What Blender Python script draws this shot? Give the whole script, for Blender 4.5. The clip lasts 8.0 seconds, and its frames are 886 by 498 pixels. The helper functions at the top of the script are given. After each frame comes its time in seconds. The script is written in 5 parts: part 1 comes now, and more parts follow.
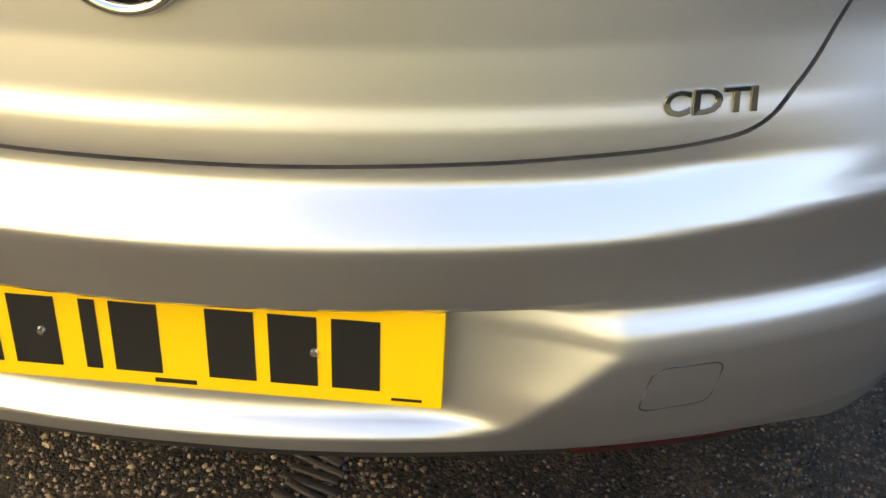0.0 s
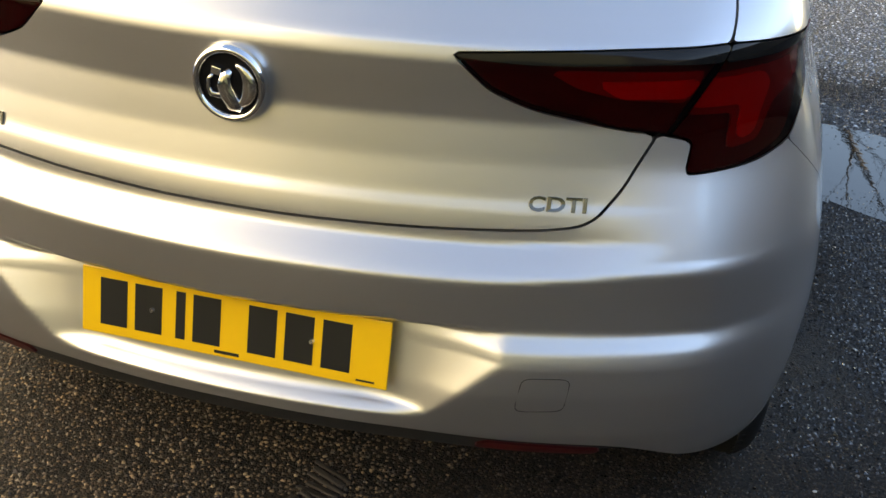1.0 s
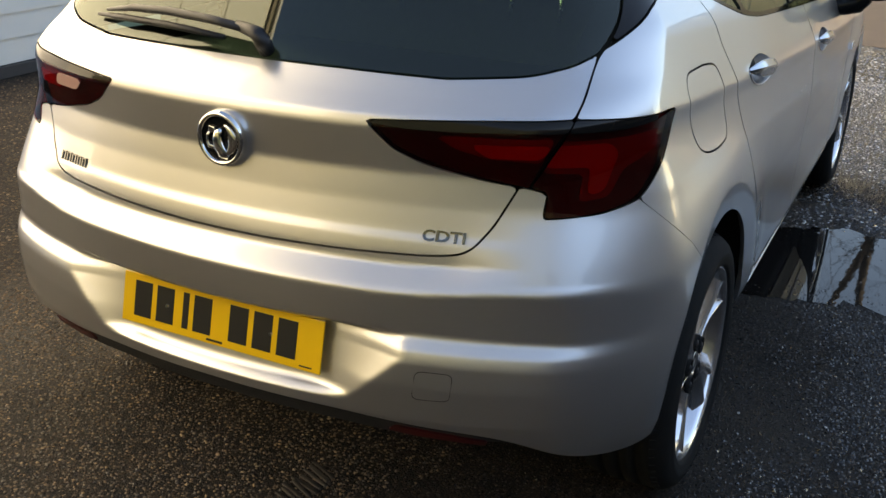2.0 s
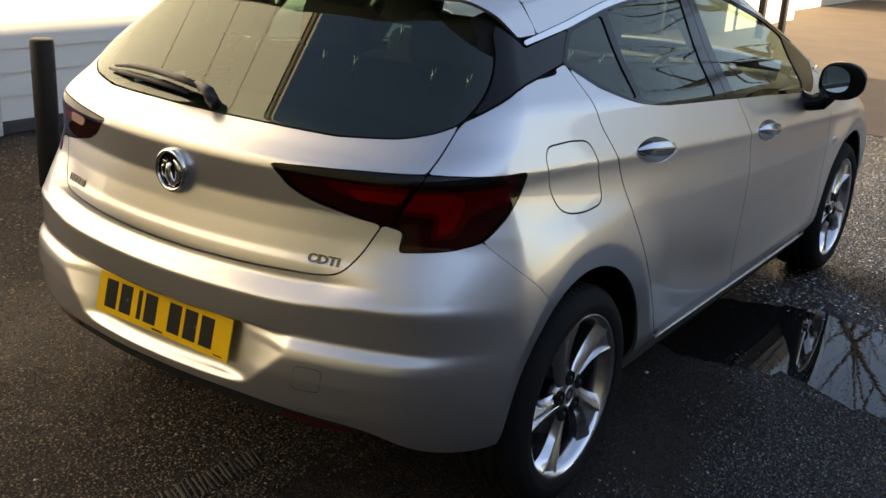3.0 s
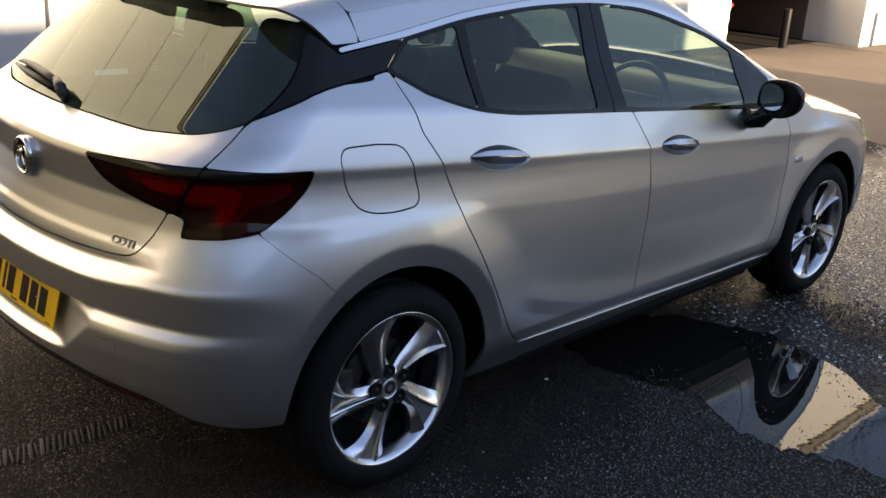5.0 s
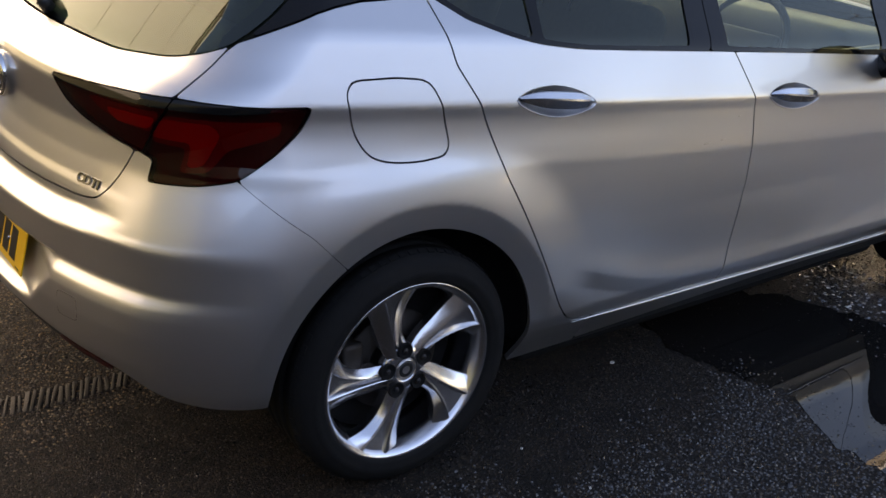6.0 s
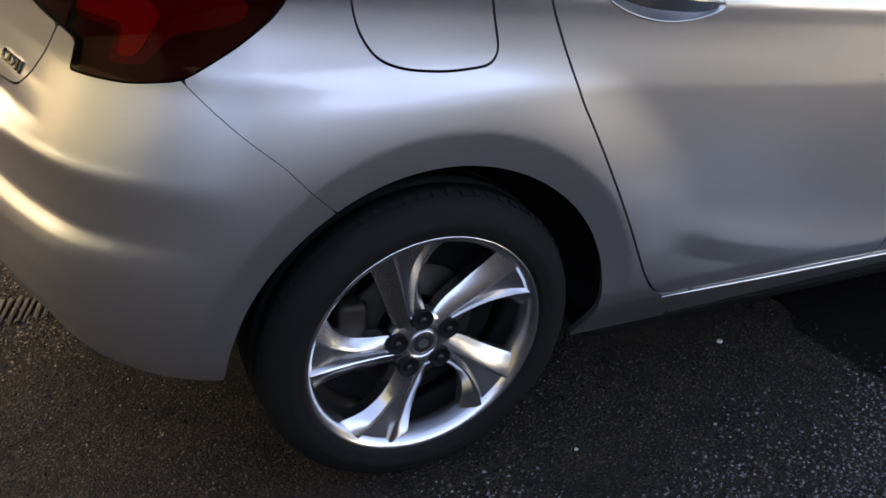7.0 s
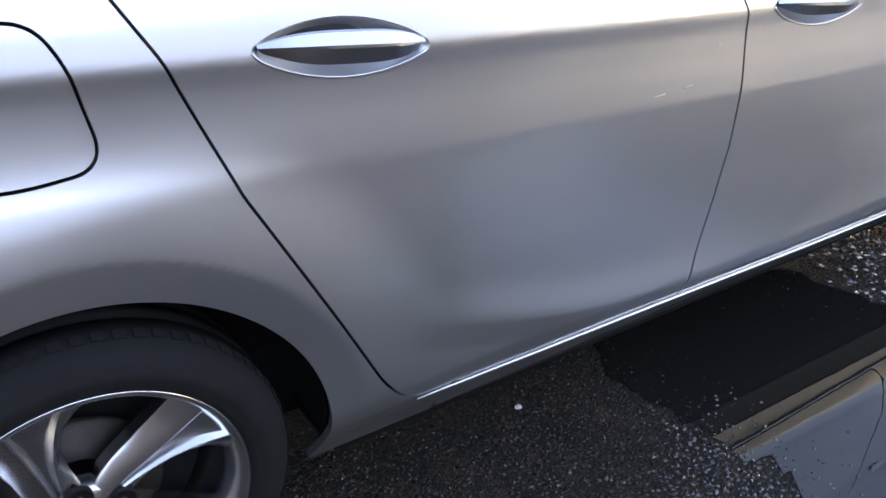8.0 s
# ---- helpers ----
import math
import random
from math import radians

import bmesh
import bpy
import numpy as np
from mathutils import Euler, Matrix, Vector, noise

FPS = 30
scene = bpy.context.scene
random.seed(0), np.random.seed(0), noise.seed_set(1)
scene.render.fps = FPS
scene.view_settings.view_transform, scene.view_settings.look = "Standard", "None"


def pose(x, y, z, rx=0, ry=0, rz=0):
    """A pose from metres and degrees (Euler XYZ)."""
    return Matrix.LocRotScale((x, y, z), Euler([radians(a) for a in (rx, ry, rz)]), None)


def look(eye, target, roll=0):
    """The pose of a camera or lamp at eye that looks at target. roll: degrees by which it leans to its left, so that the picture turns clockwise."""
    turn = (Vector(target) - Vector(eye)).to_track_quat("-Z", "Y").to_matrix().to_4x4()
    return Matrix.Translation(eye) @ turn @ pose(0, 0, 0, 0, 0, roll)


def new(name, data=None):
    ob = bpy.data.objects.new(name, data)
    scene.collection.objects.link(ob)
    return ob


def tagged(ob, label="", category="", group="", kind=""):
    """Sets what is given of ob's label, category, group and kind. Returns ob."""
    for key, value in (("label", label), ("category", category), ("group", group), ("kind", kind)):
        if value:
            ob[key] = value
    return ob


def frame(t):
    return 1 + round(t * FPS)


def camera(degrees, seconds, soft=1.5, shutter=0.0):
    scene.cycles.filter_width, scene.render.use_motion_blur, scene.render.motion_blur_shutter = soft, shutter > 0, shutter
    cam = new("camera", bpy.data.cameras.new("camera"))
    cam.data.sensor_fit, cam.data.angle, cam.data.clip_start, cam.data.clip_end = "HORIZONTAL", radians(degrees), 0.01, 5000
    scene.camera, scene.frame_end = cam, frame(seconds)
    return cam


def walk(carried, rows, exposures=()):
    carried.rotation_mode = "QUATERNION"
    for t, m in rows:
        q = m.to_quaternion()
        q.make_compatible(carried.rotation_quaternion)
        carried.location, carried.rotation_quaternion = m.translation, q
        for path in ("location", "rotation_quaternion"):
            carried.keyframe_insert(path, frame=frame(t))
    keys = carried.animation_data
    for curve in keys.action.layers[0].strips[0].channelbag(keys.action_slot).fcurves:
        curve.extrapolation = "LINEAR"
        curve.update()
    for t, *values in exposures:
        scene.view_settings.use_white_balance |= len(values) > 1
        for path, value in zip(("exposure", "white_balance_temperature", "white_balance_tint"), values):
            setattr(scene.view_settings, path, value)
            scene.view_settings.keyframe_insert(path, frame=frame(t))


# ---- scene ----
cam = camera(47.6, 8.0)
PATH = [
    (0, (0.309, -1.372, 1.259), (0.188, 0.119, -0.069), 1.2),
    (0.5, (0.448, -1.628, 1.3), (0.213, 0.034, 0.213), 1.5),
    (1, (0.624, -1.914, 1.429), (0.21, -0.221, 0.448), 2.9),
    (1.5, (0.939, -2.054, 1.456), (0.261, -0.388, 0.583), 1.4),
    (2.8, (1.814, -2.363, 1.587), (0.815, -0.761, 0.928), 3.2),
    (3, (1.972, -2.321, 1.606), (0.905, -0.76, 0.955), 3.6),
    (3.5, (2.283, -2.263, 1.623), (1.122, -0.763, 0.988), 3.4),
    (4, (2.571, -2.26, 1.667), (1.341, -0.808, 1.053), 4.2),
    (4.5, (2.775, -2.065, 1.68), (1.498, -0.65, 1.072), 3.4),
    (4.7, (2.819, -1.953, 1.699), (1.523, -0.564, 1.074), 3.5),
    (6, (2.594, -1.281, 1.587), (1.148, -0.15, 0.793), 4.5),
    (6.5, (2.435, -0.967, 1.542), (0.923, 0.007, 0.669), 5.9),
    (7, (2.199, -0.728, 1.445), (0.696, 0.103, 0.419), 6.3),
    (7.5, (2.038, -0.513, 1.431), (0.59, 0.302, 0.318), 5.0),
    (8, (1.897, -0.195, 1.448), (0.552, 0.807, 0.359), 4.2),
]
EXPOSURES = [(0.0, 3.12, 8050, 18), (0.5, 2.53, 7700, 19), (1.0, 2.41, 7700, 18), (1.5, 2.17, 7800, 18), (3.0, 1.48, 7850, 23), (3.5, 1.35, 7500, 25), (4.5, 1.36, 7250, 26), (6.0, 1.83, 7850, 30),
             (6.5, 2.12, 8000, 31), (7.0, 2.39, 8050, 30), (7.25, 2.96, 8250, 30), (7.5, 3.46, 8250, 30), (7.75, 3.35, 8200, 30), (8.0, 3.19, 7950, 29)]
walk(cam, [(t, look(eye, target, roll)) for t, eye, target, roll in PATH], EXPOSURES)

# ---- light ----
SUN_DIR = Vector((0.97, 0.20, 0.27)).normalized()
world = bpy.data.worlds.new("sky")
scene.world = world
world.use_nodes = True
wn = world.node_tree.nodes
sky = wn.new("ShaderNodeTexSky")
sky.sky_type, sky.sun_disc = "NISHITA", False
sky.dust_density, sky.ozone_density = 0.03, 1.5
sky.sun_elevation = math.asin(SUN_DIR.z)
sky.sun_rotation = math.atan2(SUN_DIR.x, SUN_DIR.y)
world.node_tree.links.new(sky.outputs[0], wn["Background"].inputs[0])
wn["Background"].inputs[1].default_value = 0.118
sun_data = bpy.data.lights.new("sun", "SUN")
sun_data.energy, sun_data.angle, sun_data.color = 5.0, radians(0.5), (1.0, 0.90, 0.64)
sun_lamp = new("sun", sun_data)
sun_lamp.matrix_world = look((0, 0, 30), tuple(Vector((0, 0, 30)) - SUN_DIR))

# ---- materials ----
def material(name, colour, rough=0.5, metal=0.0, coat=0.0, spec=0.5, vary=0.0, scale=8.0, bump=0.0, bump_scale=200.0, rough_vary=0.0):
    """A plain surface with broad and fine variation in colour, roughness and relief."""
    m = bpy.data.materials.new(name)
    m.use_nodes = True
    t = m.node_tree
    b = t.nodes["Principled BSDF"]
    b.inputs["Base Color"].default_value = (*colour, 1)
    b.inputs["Roughness"].default_value = rough
    b.inputs["Metallic"].default_value = metal
    b.inputs["Coat Weight"].default_value = coat
    b.inputs["Coat Roughness"].default_value = 0.04
    b.inputs["Specular IOR Level"].default_value = spec
    co = t.nodes.new("ShaderNodeTexCoord")
    if vary or rough_vary:
        n1 = t.nodes.new("ShaderNodeTexNoise")
        n1.inputs["Scale"].default_value, n1.inputs["Detail"].default_value, n1.inputs["Roughness"].default_value = scale, 8, 0.65
        t.links.new(co.outputs["Object"], n1.inputs["Vector"])
        if vary:
            mix = t.nodes.new("ShaderNodeMix")
            mix.data_type = "RGBA"
            mix.inputs["A"].default_value = (*[c * (1 - vary) for c in colour], 1)
            mix.inputs["B"].default_value = (*[min(1, c * (1 + vary)) for c in colour], 1)
            t.links.new(n1.outputs["Fac"], mix.inputs["Factor"])
            t.links.new(mix.outputs["Result"], b.inputs["Base Color"])
        if rough_vary:
            r = t.nodes.new("ShaderNodeMapRange")
            r.inputs["From Min"].default_value, r.inputs["From Max"].default_value = 0.3, 0.7
            r.inputs["To Min"].default_value, r.inputs["To Max"].default_value = max(0, rough - rough_vary), min(1, rough + rough_vary)
            t.links.new(n1.outputs["Fac"], r.inputs["Value"])
            t.links.new(r.outputs["Result"], b.inputs["Roughness"])
    if bump:
        n2 = t.nodes.new("ShaderNodeTexNoise")
        n2.inputs["Scale"].default_value, n2.inputs["Detail"].default_value = bump_scale, 4
        t.links.new(co.outputs["Object"], n2.inputs["Vector"])
        bm = t.nodes.new("ShaderNodeBump")
        bm.inputs["Strength"].default_value, bm.inputs["Distance"].default_value = 1.0, bump
        t.links.new(n2.outputs["Fac"], bm.inputs["Height"])
        t.links.new(bm.outputs["Normal"], b.inputs["Normal"])
    return m


def sheet_glass(name, tint, ior=1.5, rough=0.0, gloss=(0.93, 1.0, 0.90)):
    """A thin tinted pane: clear through, with a mirror's gloss on top."""
    m = bpy.data.materials.new(name)
    m.use_nodes = True
    t = m.node_tree
    t.nodes.remove(t.nodes["Principled BSDF"])
    tr, gl, fr, mix = (t.nodes.new("ShaderNode" + k) for k in ("BsdfTransparent", "BsdfGlossy", "LayerWeight", "MixShader"))
    tr.inputs["Color"].default_value = (*tint, 1)
    gl.inputs["Roughness"].default_value = rough
    gl.inputs["Color"].default_value = (*gloss, 1)
    fr.inputs["Blend"].default_value = 0.5
    low = ((ior - 1) / (ior + 1)) ** 2
    power, rise = t.nodes.new("ShaderNodeMath"), t.nodes.new("ShaderNodeMath")
    power.operation, rise.operation = "POWER", "MULTIPLY_ADD"
    power.inputs[1].default_value, rise.inputs[1].default_value, rise.inputs[2].default_value = 5, 1 - low, low
    t.links.new(fr.outputs["Facing"], power.inputs[0])
    t.links.new(power.outputs[0], rise.inputs[0])
    t.links.new(rise.outputs[0], mix.inputs[0])
    t.links.new(tr.outputs[0], mix.inputs[1])
    t.links.new(gl.outputs[0], mix.inputs[2])
    t.links.new(mix.outputs[0], t.nodes["Material Output"].inputs[0])
    return m


def paint_material():
    """Silver metallic lacquer: fine flakes under a clear coat, with a film of road dirt."""
    m = material("silver_paint", (0.64, 0.635, 0.635), 0.36, 0.93, 1.0)
    t = m.node_tree
    b = t.nodes["Principled BSDF"]
    co = t.nodes.new("ShaderNodeTexCoord")
    dn = t.nodes.new("ShaderNodeTexNoise")
    dn.inputs["Scale"].default_value, dn.inputs["Detail"].default_value = 3.0, 10
    t.links.new(co.outputs["Object"], dn.inputs["Vector"])
    rr = t.nodes.new("ShaderNodeMapRange")
    rr.inputs["From Min"].default_value, rr.inputs["From Max"].default_value = 0.35, 0.7
    rr.inputs["To Min"].default_value, rr.inputs["To Max"].default_value = 0.35, 0.41
    t.links.new(dn.outputs["Fac"], rr.inputs["Value"])
    t.links.new(rr.outputs["Result"], b.inputs["Roughness"])
    return m


PAINT = paint_material()
GLOSS_BLACK = material("gloss_black", (0.008, 0.008, 0.008), 0.07, 0, 0.0, 0.26)
SATIN_BLACK = material("satin_black", (0.02, 0.02, 0.021), 0.45, vary=0.3, scale=30, bump=0.0003, bump_scale=900)
DARK = material("dark_cavity", (0.016, 0.0155, 0.015), 0.9, spec=0.1)
CHROME = material("chrome", (0.82, 0.82, 0.82), 0.08, 1.0, rough_vary=0.04, scale=40)
SATIN_CHROME = material("satin_chrome", (0.78, 0.78, 0.79), 0.32, 1.0)
RUBBER = material("tyre_rubber", (0.013, 0.0128, 0.0125), 0.8, spec=0.15, vary=0.35, scale=25, bump=0.0004, bump_scale=600)
ALLOY = material("alloy", (0.78, 0.78, 0.80), 0.24, 1.0, 0.3, rough_vary=0.03, scale=60)
IRON = material("brake_iron", (0.05, 0.042, 0.036), 0.55, 0.7, vary=0.4, scale=40)
LENS = sheet_glass("lamp_lens", (0.52, 0.055, 0.045), 1.42, gloss=(0.8, 0.8, 0.8))
LAMP_RED = material("lamp_red", (0.25, 0.010, 0.010), 0.25, vary=0.15, scale=60)
LAMP_DARK = material("lamp_dark", (0.045, 0.007, 0.009), 0.35, vary=0.3, scale=40)
LAMP_CLEAR = material("lamp_clear", (0.50, 0.30, 0.26), 0.25)
GLASS = sheet_glass("window_glass", (0.66, 0.77, 0.68), 1.8)
PRIVACY = sheet_glass("privacy_glass", (0.46, 0.55, 0.47), 1.65)
SCREEN = sheet_glass("rear_screen_glass", (0.27, 0.40, 0.31), 1.75)
PLATE_YELLOW = material("plate_yellow", (0.86, 0.50, 0.012), 0.28, 0, 0.4, vary=0.04, scale=20)
PLATE_BLACK = material("plate_black", (0.012, 0.012, 0.012), 0.35)
FABRIC = material("seat_fabric", (0.045, 0.045, 0.043), 0.85, vary=0.3, scale=60, bump=0.0006, bump_scale=700)
TRIM_GREY = material("cabin_trim", (0.30, 0.29, 0.27), 0.8, vary=0.1, scale=40)
REFLECTOR = material("reflector_red", (0.045, 0.004, 0.004), 0.3)
MIRROR = material("mirror", (0.78, 0.84, 0.80), 0.02, 1.0)
STONE = material("pale_stone", (0.55, 0.52, 0.47), 0.7, vary=0.2, scale=300)

# ---- building helpers ----
def thing(name, label, category, group="", at=(0, 0, 0)):
    ob = new(name)
    ob.location = at
    ob.empty_display_size = 0.1
    return tagged(ob, label, category, group)


def finish(name, mesh, mat, parent=None, label="", smooth=True):
    mesh.materials.append(mat)
    for p in mesh.polygons:
        p.use_smooth = smooth
    ob = new(name, mesh)
    if parent:
        ob.parent = parent
    if label:
        ob["label"] = label
    return ob


def part(name, bm, mat, parent=None, label="", smooth=True):
    """Links a bmesh as one mesh object under a thing or a part."""
    mesh = bpy.data.meshes.new(name)
    bm.normal_update()
    bm.to_mesh(mesh)
    bm.free()
    return finish(name, mesh, mat, parent, label, smooth)


def box(size, at=(0, 0, 0), bevel=0.0, turn=(0, 0, 0), bm=None, seg=2):
    bm = bm or bmesh.new()
    m = pose(*at, *turn) @ Matrix.Diagonal((*size, 1))
    g = bmesh.ops.create_cube(bm, size=1, matrix=m)
    if bevel:
        vs = set(g["verts"])
        es = [e for e in bm.edges if e.verts[0] in vs and e.verts[1] in vs]
        bmesh.ops.bevel(bm, geom=es, offset=bevel, segments=seg, affect="EDGES", profile=0.5)
    return bm


def tube(r1, r2, h, at=(0, 0, 0), turn=(0, 0, 0), seg=32, bm=None, cap=True):
    bm = bm or bmesh.new()
    bmesh.ops.create_cone(bm, cap_ends=cap, segments=seg, radius1=r1, radius2=r2, depth=h, matrix=pose(*at, *turn))
    return bm


def lathe(profile, seg=64, axis="X", bm=None, at=(0, 0, 0)):
    """Turns (along, radius) points round the x axis (or z)."""
    bm = bm or bmesh.new()
    rows = []
    for a, r in profile:
        ring = []
        for k in range(seg):
            c, s = math.cos(2 * math.pi * k / seg), math.sin(2 * math.pi * k / seg)
            p = (a, r * c, r * s) if axis == "X" else (r * c, r * s, a)
            ring.append(bm.verts.new(Vector(p) + Vector(at)))
        rows.append(ring)
    for a, b in zip(rows, rows[1:]):
        for k in range(seg):
            bm.faces.new((a[k], a[(k + 1) % seg], b[(k + 1) % seg], b[k]))
    return bm


def sweep(path, radius, seg=10, bm=None, flat=1.0):
    """A round rod along points."""
    bm = bm or bmesh.new()
    path = [Vector(p) for p in path]
    rings = []
    for i, p in enumerate(path):
        d = (path[min(i + 1, len(path) - 1)] - path[max(i - 1, 0)]).normalized()
        a = d.orthogonal().normalized() if abs(d.z) > 0.95 else d.cross(Vector((0, 0, 1))).normalized()
        b = a.cross(d)
        r = radius[i] if isinstance(radius, (list, tuple)) else radius
        rings.append([bm.verts.new(p + (a * math.cos(2 * math.pi * k / seg) + b * flat * math.sin(2 * math.pi * k / seg)) * r) for k in range(seg)])
    for a, b in zip(rings, rings[1:]):
        for k in range(seg):
            bm.faces.new((a[k], a[(k + 1) % seg], b[(k + 1) % seg], b[k]))
    bm.faces.new(rings[0][::-1])
    bm.faces.new(rings[-1])
    return bm


# ---- panels cut from the body's skin ----
def rounded(points, closed=True, steps=4):
    """A polygon with its corners rounded off; a third number is a corner's own radius."""
    out, n = [], len(points)
    for i, p in enumerate(points):
        a, b, c = Vector(points[i - 1][:2]), Vector(p[:2]), Vector(points[(i + 1) % n][:2])
        r = p[2] if len(p) > 2 else 0.012
        if r <= 0:
            out.append(tuple(b))
            continue
        u = b + (a - b).normalized() * min(r, (a - b).length * 0.45)
        v = b + (c - b).normalized() * min(r, (c - b).length * 0.45)
        for k in range(steps + 1):
            w = k / steps
            out.append(tuple(u * (1 - w) ** 2 + b * 2 * w * (1 - w) + v * w * w))
    return np.array(out)


def poly_dist(u, v, pts):
    """Signed distance to a closed polygon, below nought inside."""
    best = np.full(u.shape, 1e9)
    inside = np.zeros(u.shape, bool)
    for (ax, ay), (bx, by) in zip(pts, np.roll(pts, -1, 0)):
        dx, dy = bx - ax, by - ay
        w = np.clip(((u - ax) * dx + (v - ay) * dy) / (dx * dx + dy * dy + 1e-12), 0, 1)
        best = np.minimum(best, np.hypot(u - ax - w * dx, v - ay - w * dy))
        cross = ((ay > v) != (by > v)) & (u < (bx - ax) * (v - ay) / (by - ay + 1e-15) + ax)
        inside ^= cross
    return np.where(inside, -best, best)


def normals(P, **k):
    h = 0.003
    x, y, z = P[..., 0], P[..., 1], P[..., 2]
    g = np.stack([body(x + h, y, z, **k) - body(x - h, y, z, **k), body(x, y + h, z, **k) - body(x, y - h, z, **k), body(x, y, z + h, **k) - body(x, y, z - h, **k)], -1)
    return g / np.linalg.norm(g, axis=-1, keepdims=True)


class Patch:
    """A grid of points on the skin, by two running numbers, from which panels are cut."""

    def __init__(self, u, v, place, **k):
        self.place, self.k = place, k
        self.U, self.V = np.meshgrid(u, v, indexing="ij")
        self.P = place(self.U, self.V, **k)
        self.S = wrap(self.P[..., 0], self.P[..., 1])

    def cut(self, field):
        """Points, normals and faces where field(P, S) is below nought."""
        F = field(self.P, self.S)
        nu, nv = F.shape
        ins = F < 0
        q = np.stack([ins[:-1, :-1], ins[1:, :-1], ins[1:, 1:], ins[:-1, 1:]], -1)
        full, some = q.all(-1), q.any(-1) & ~q.all(-1)
        idx = -np.ones(F.shape, int)
        uv, faces = [], []

        def vert(i, j):
            if idx[i, j] < 0:
                idx[i, j] = len(uv)
                uv.append((self.U[i, j], self.V[i, j]))
            return idx[i, j]

        for i, j in np.argwhere(full):
            faces.append((vert(i, j), vert(i + 1, j), vert(i + 1, j + 1), vert(i, j + 1)))
        cuts = {}
        for i, j in np.argwhere(some):
            ring = ((i, j), (i + 1, j), (i + 1, j + 1), (i, j + 1))
            out = []
            for a, b in zip(ring, ring[1:] + ring[:1]):
                if ins[a]:
                    out.append(vert(*a))
                if ins[a] != ins[b]:
                    key = (a, b) if a < b else (b, a)
                    if key not in cuts:
                        fa, fb = F[key[0]], F[key[1]]
                        w = fa / (fa - fb)
                        cuts[key] = len(uv)
                        uv.append((self.U[key[0]] * (1 - w) + self.U[key[1]] * w, self.V[key[0]] * (1 - w) + self.V[key[1]] * w))
                    out.append(cuts[key])
            if len(out) > 2:
                faces.append(tuple(out))
        if not uv:
            return np.zeros((0, 3)), np.zeros((0, 3)), []
        uv = np.array(uv)
        P = self.place(uv[:, 0], uv[:, 1], **self.k)
        return P, normals(P, **self.k), faces


def panel(name, patches, field, mat, parent, label="", depth=0.012, lift=0.0, sides=(1, -1), smooth=True):
    """One sheet of bodywork with turned-in edges, on the given sides of the car (1: driver's side)."""
    VV, NN, FF = [], [], []
    base = 0
    for patch in patches if isinstance(patches, (list, tuple)) else (patches,):
        P, N, faces = patch.cut(field)
        if not faces:
            continue
        P = P + N * lift
        count = {}
        for f in faces:
            for a, b in zip(f, f[1:] + f[:1]):
                count[(a, b)] = 1
        edge = [(a, b) for a, b in count if (b, a) not in count]
        for side in sides:
            m = np.array([side, 1, 1])
            V, n = P * m, N * m
            fs = faces if side == 1 else [f[::-1] for f in faces]
            VV.append(V), NN.append(n)
            FF += [tuple(int(i) + base for i in f) for f in fs]
            base += len(V)
            if depth:
                # turned edge: a small round, then the flange inwards
                e = [(a, b) for a, b in edge if not (abs(P[a, 0]) < 0.004 and abs(P[b, 0]) < 0.004)]
                ids = {a: k for k, a in enumerate(sorted({a for q in e for a in q}))}
                order = np.array(list(ids), int)
                if len(order):
                    out = np.zeros((len(order), 3))
                    for a, b in e:
                        d = np.cross(P[b] - P[a], N[a])
                        d /= np.linalg.norm(d) + 1e-12
                        out[ids[a]] += d
                        out[ids[b]] += d
                    out /= np.linalg.norm(out, axis=1, keepdims=True) + 1e-12
                    top_v, low_v = V[order], (P[order] - N[order] * depth) * m
                    VV += [top_v, low_v]
                    NN += [out * m, out * m]
                    n0 = len(order)
                    for a, b in e:
                        q = (base + ids[a], base + n0 + ids[a], base + n0 + ids[b], base + ids[b])
                        FF.append(q if side == 1 else q[::-1])
                    base += 2 * n0
    mesh = bpy.data.meshes.new(name)
    mesh.from_pydata(np.concatenate(VV).tolist(), [], FF)
    mesh.polygons.foreach_set("use_smooth", [True] * len(mesh.polygons))
    mesh.normals_split_custom_set_from_vertices(np.concatenate(NN).tolist())
    return finish(name, mesh, mat, parent, label, smooth)


def roof_place(u, v, **k):
    """The skin from above: u across, v along the car."""
    lo, hi = np.full(u.shape, 0.5), np.full(u.shape, 1.7)
    for _ in range(34):
        mid = (lo + hi) / 2
        inside = body(u, v, mid, **k) < 0
        lo, hi = np.where(inside, mid, lo), np.where(inside, hi, mid)
    return np.stack([u, v, lo], -1)


# ---- body shape ----
def table(points, sigma, step=0.002):
    """A smoothed profile through (position, value) points, as a function."""
    p = np.array(points, float)
    g = np.arange(p[0, 0] - 0.4, p[-1, 0] + 0.4, step)
    v = np.interp(g, p[:, 0], p[:, 1])
    lo, hi = g < p[0, 0], g > p[-1, 0]
    v[lo] += (g[lo] - p[0, 0]) * (p[1, 1] - p[0, 1]) / (p[1, 0] - p[0, 0])
    v[hi] += (g[hi] - p[-1, 0]) * (p[-1, 1] - p[-2, 1]) / (p[-1, 0] - p[-2, 0])
    n = max(1, int(3 * sigma / step))
    k = np.exp(-0.5 * (np.arange(-n, n + 1) * step / sigma) ** 2)
    v = np.convolve(np.pad(v, n, "edge"), k / k.sum(), "valid")
    return lambda q: np.interp(q, g, v)


def ease(a, b, q):
    t = np.clip((q - a) / (b - a), 0, 1)
    return t * t * (3 - 2 * t)


WHEELBASE, HUB_Z, HUB_X = 2.662, 0.317, 0.854
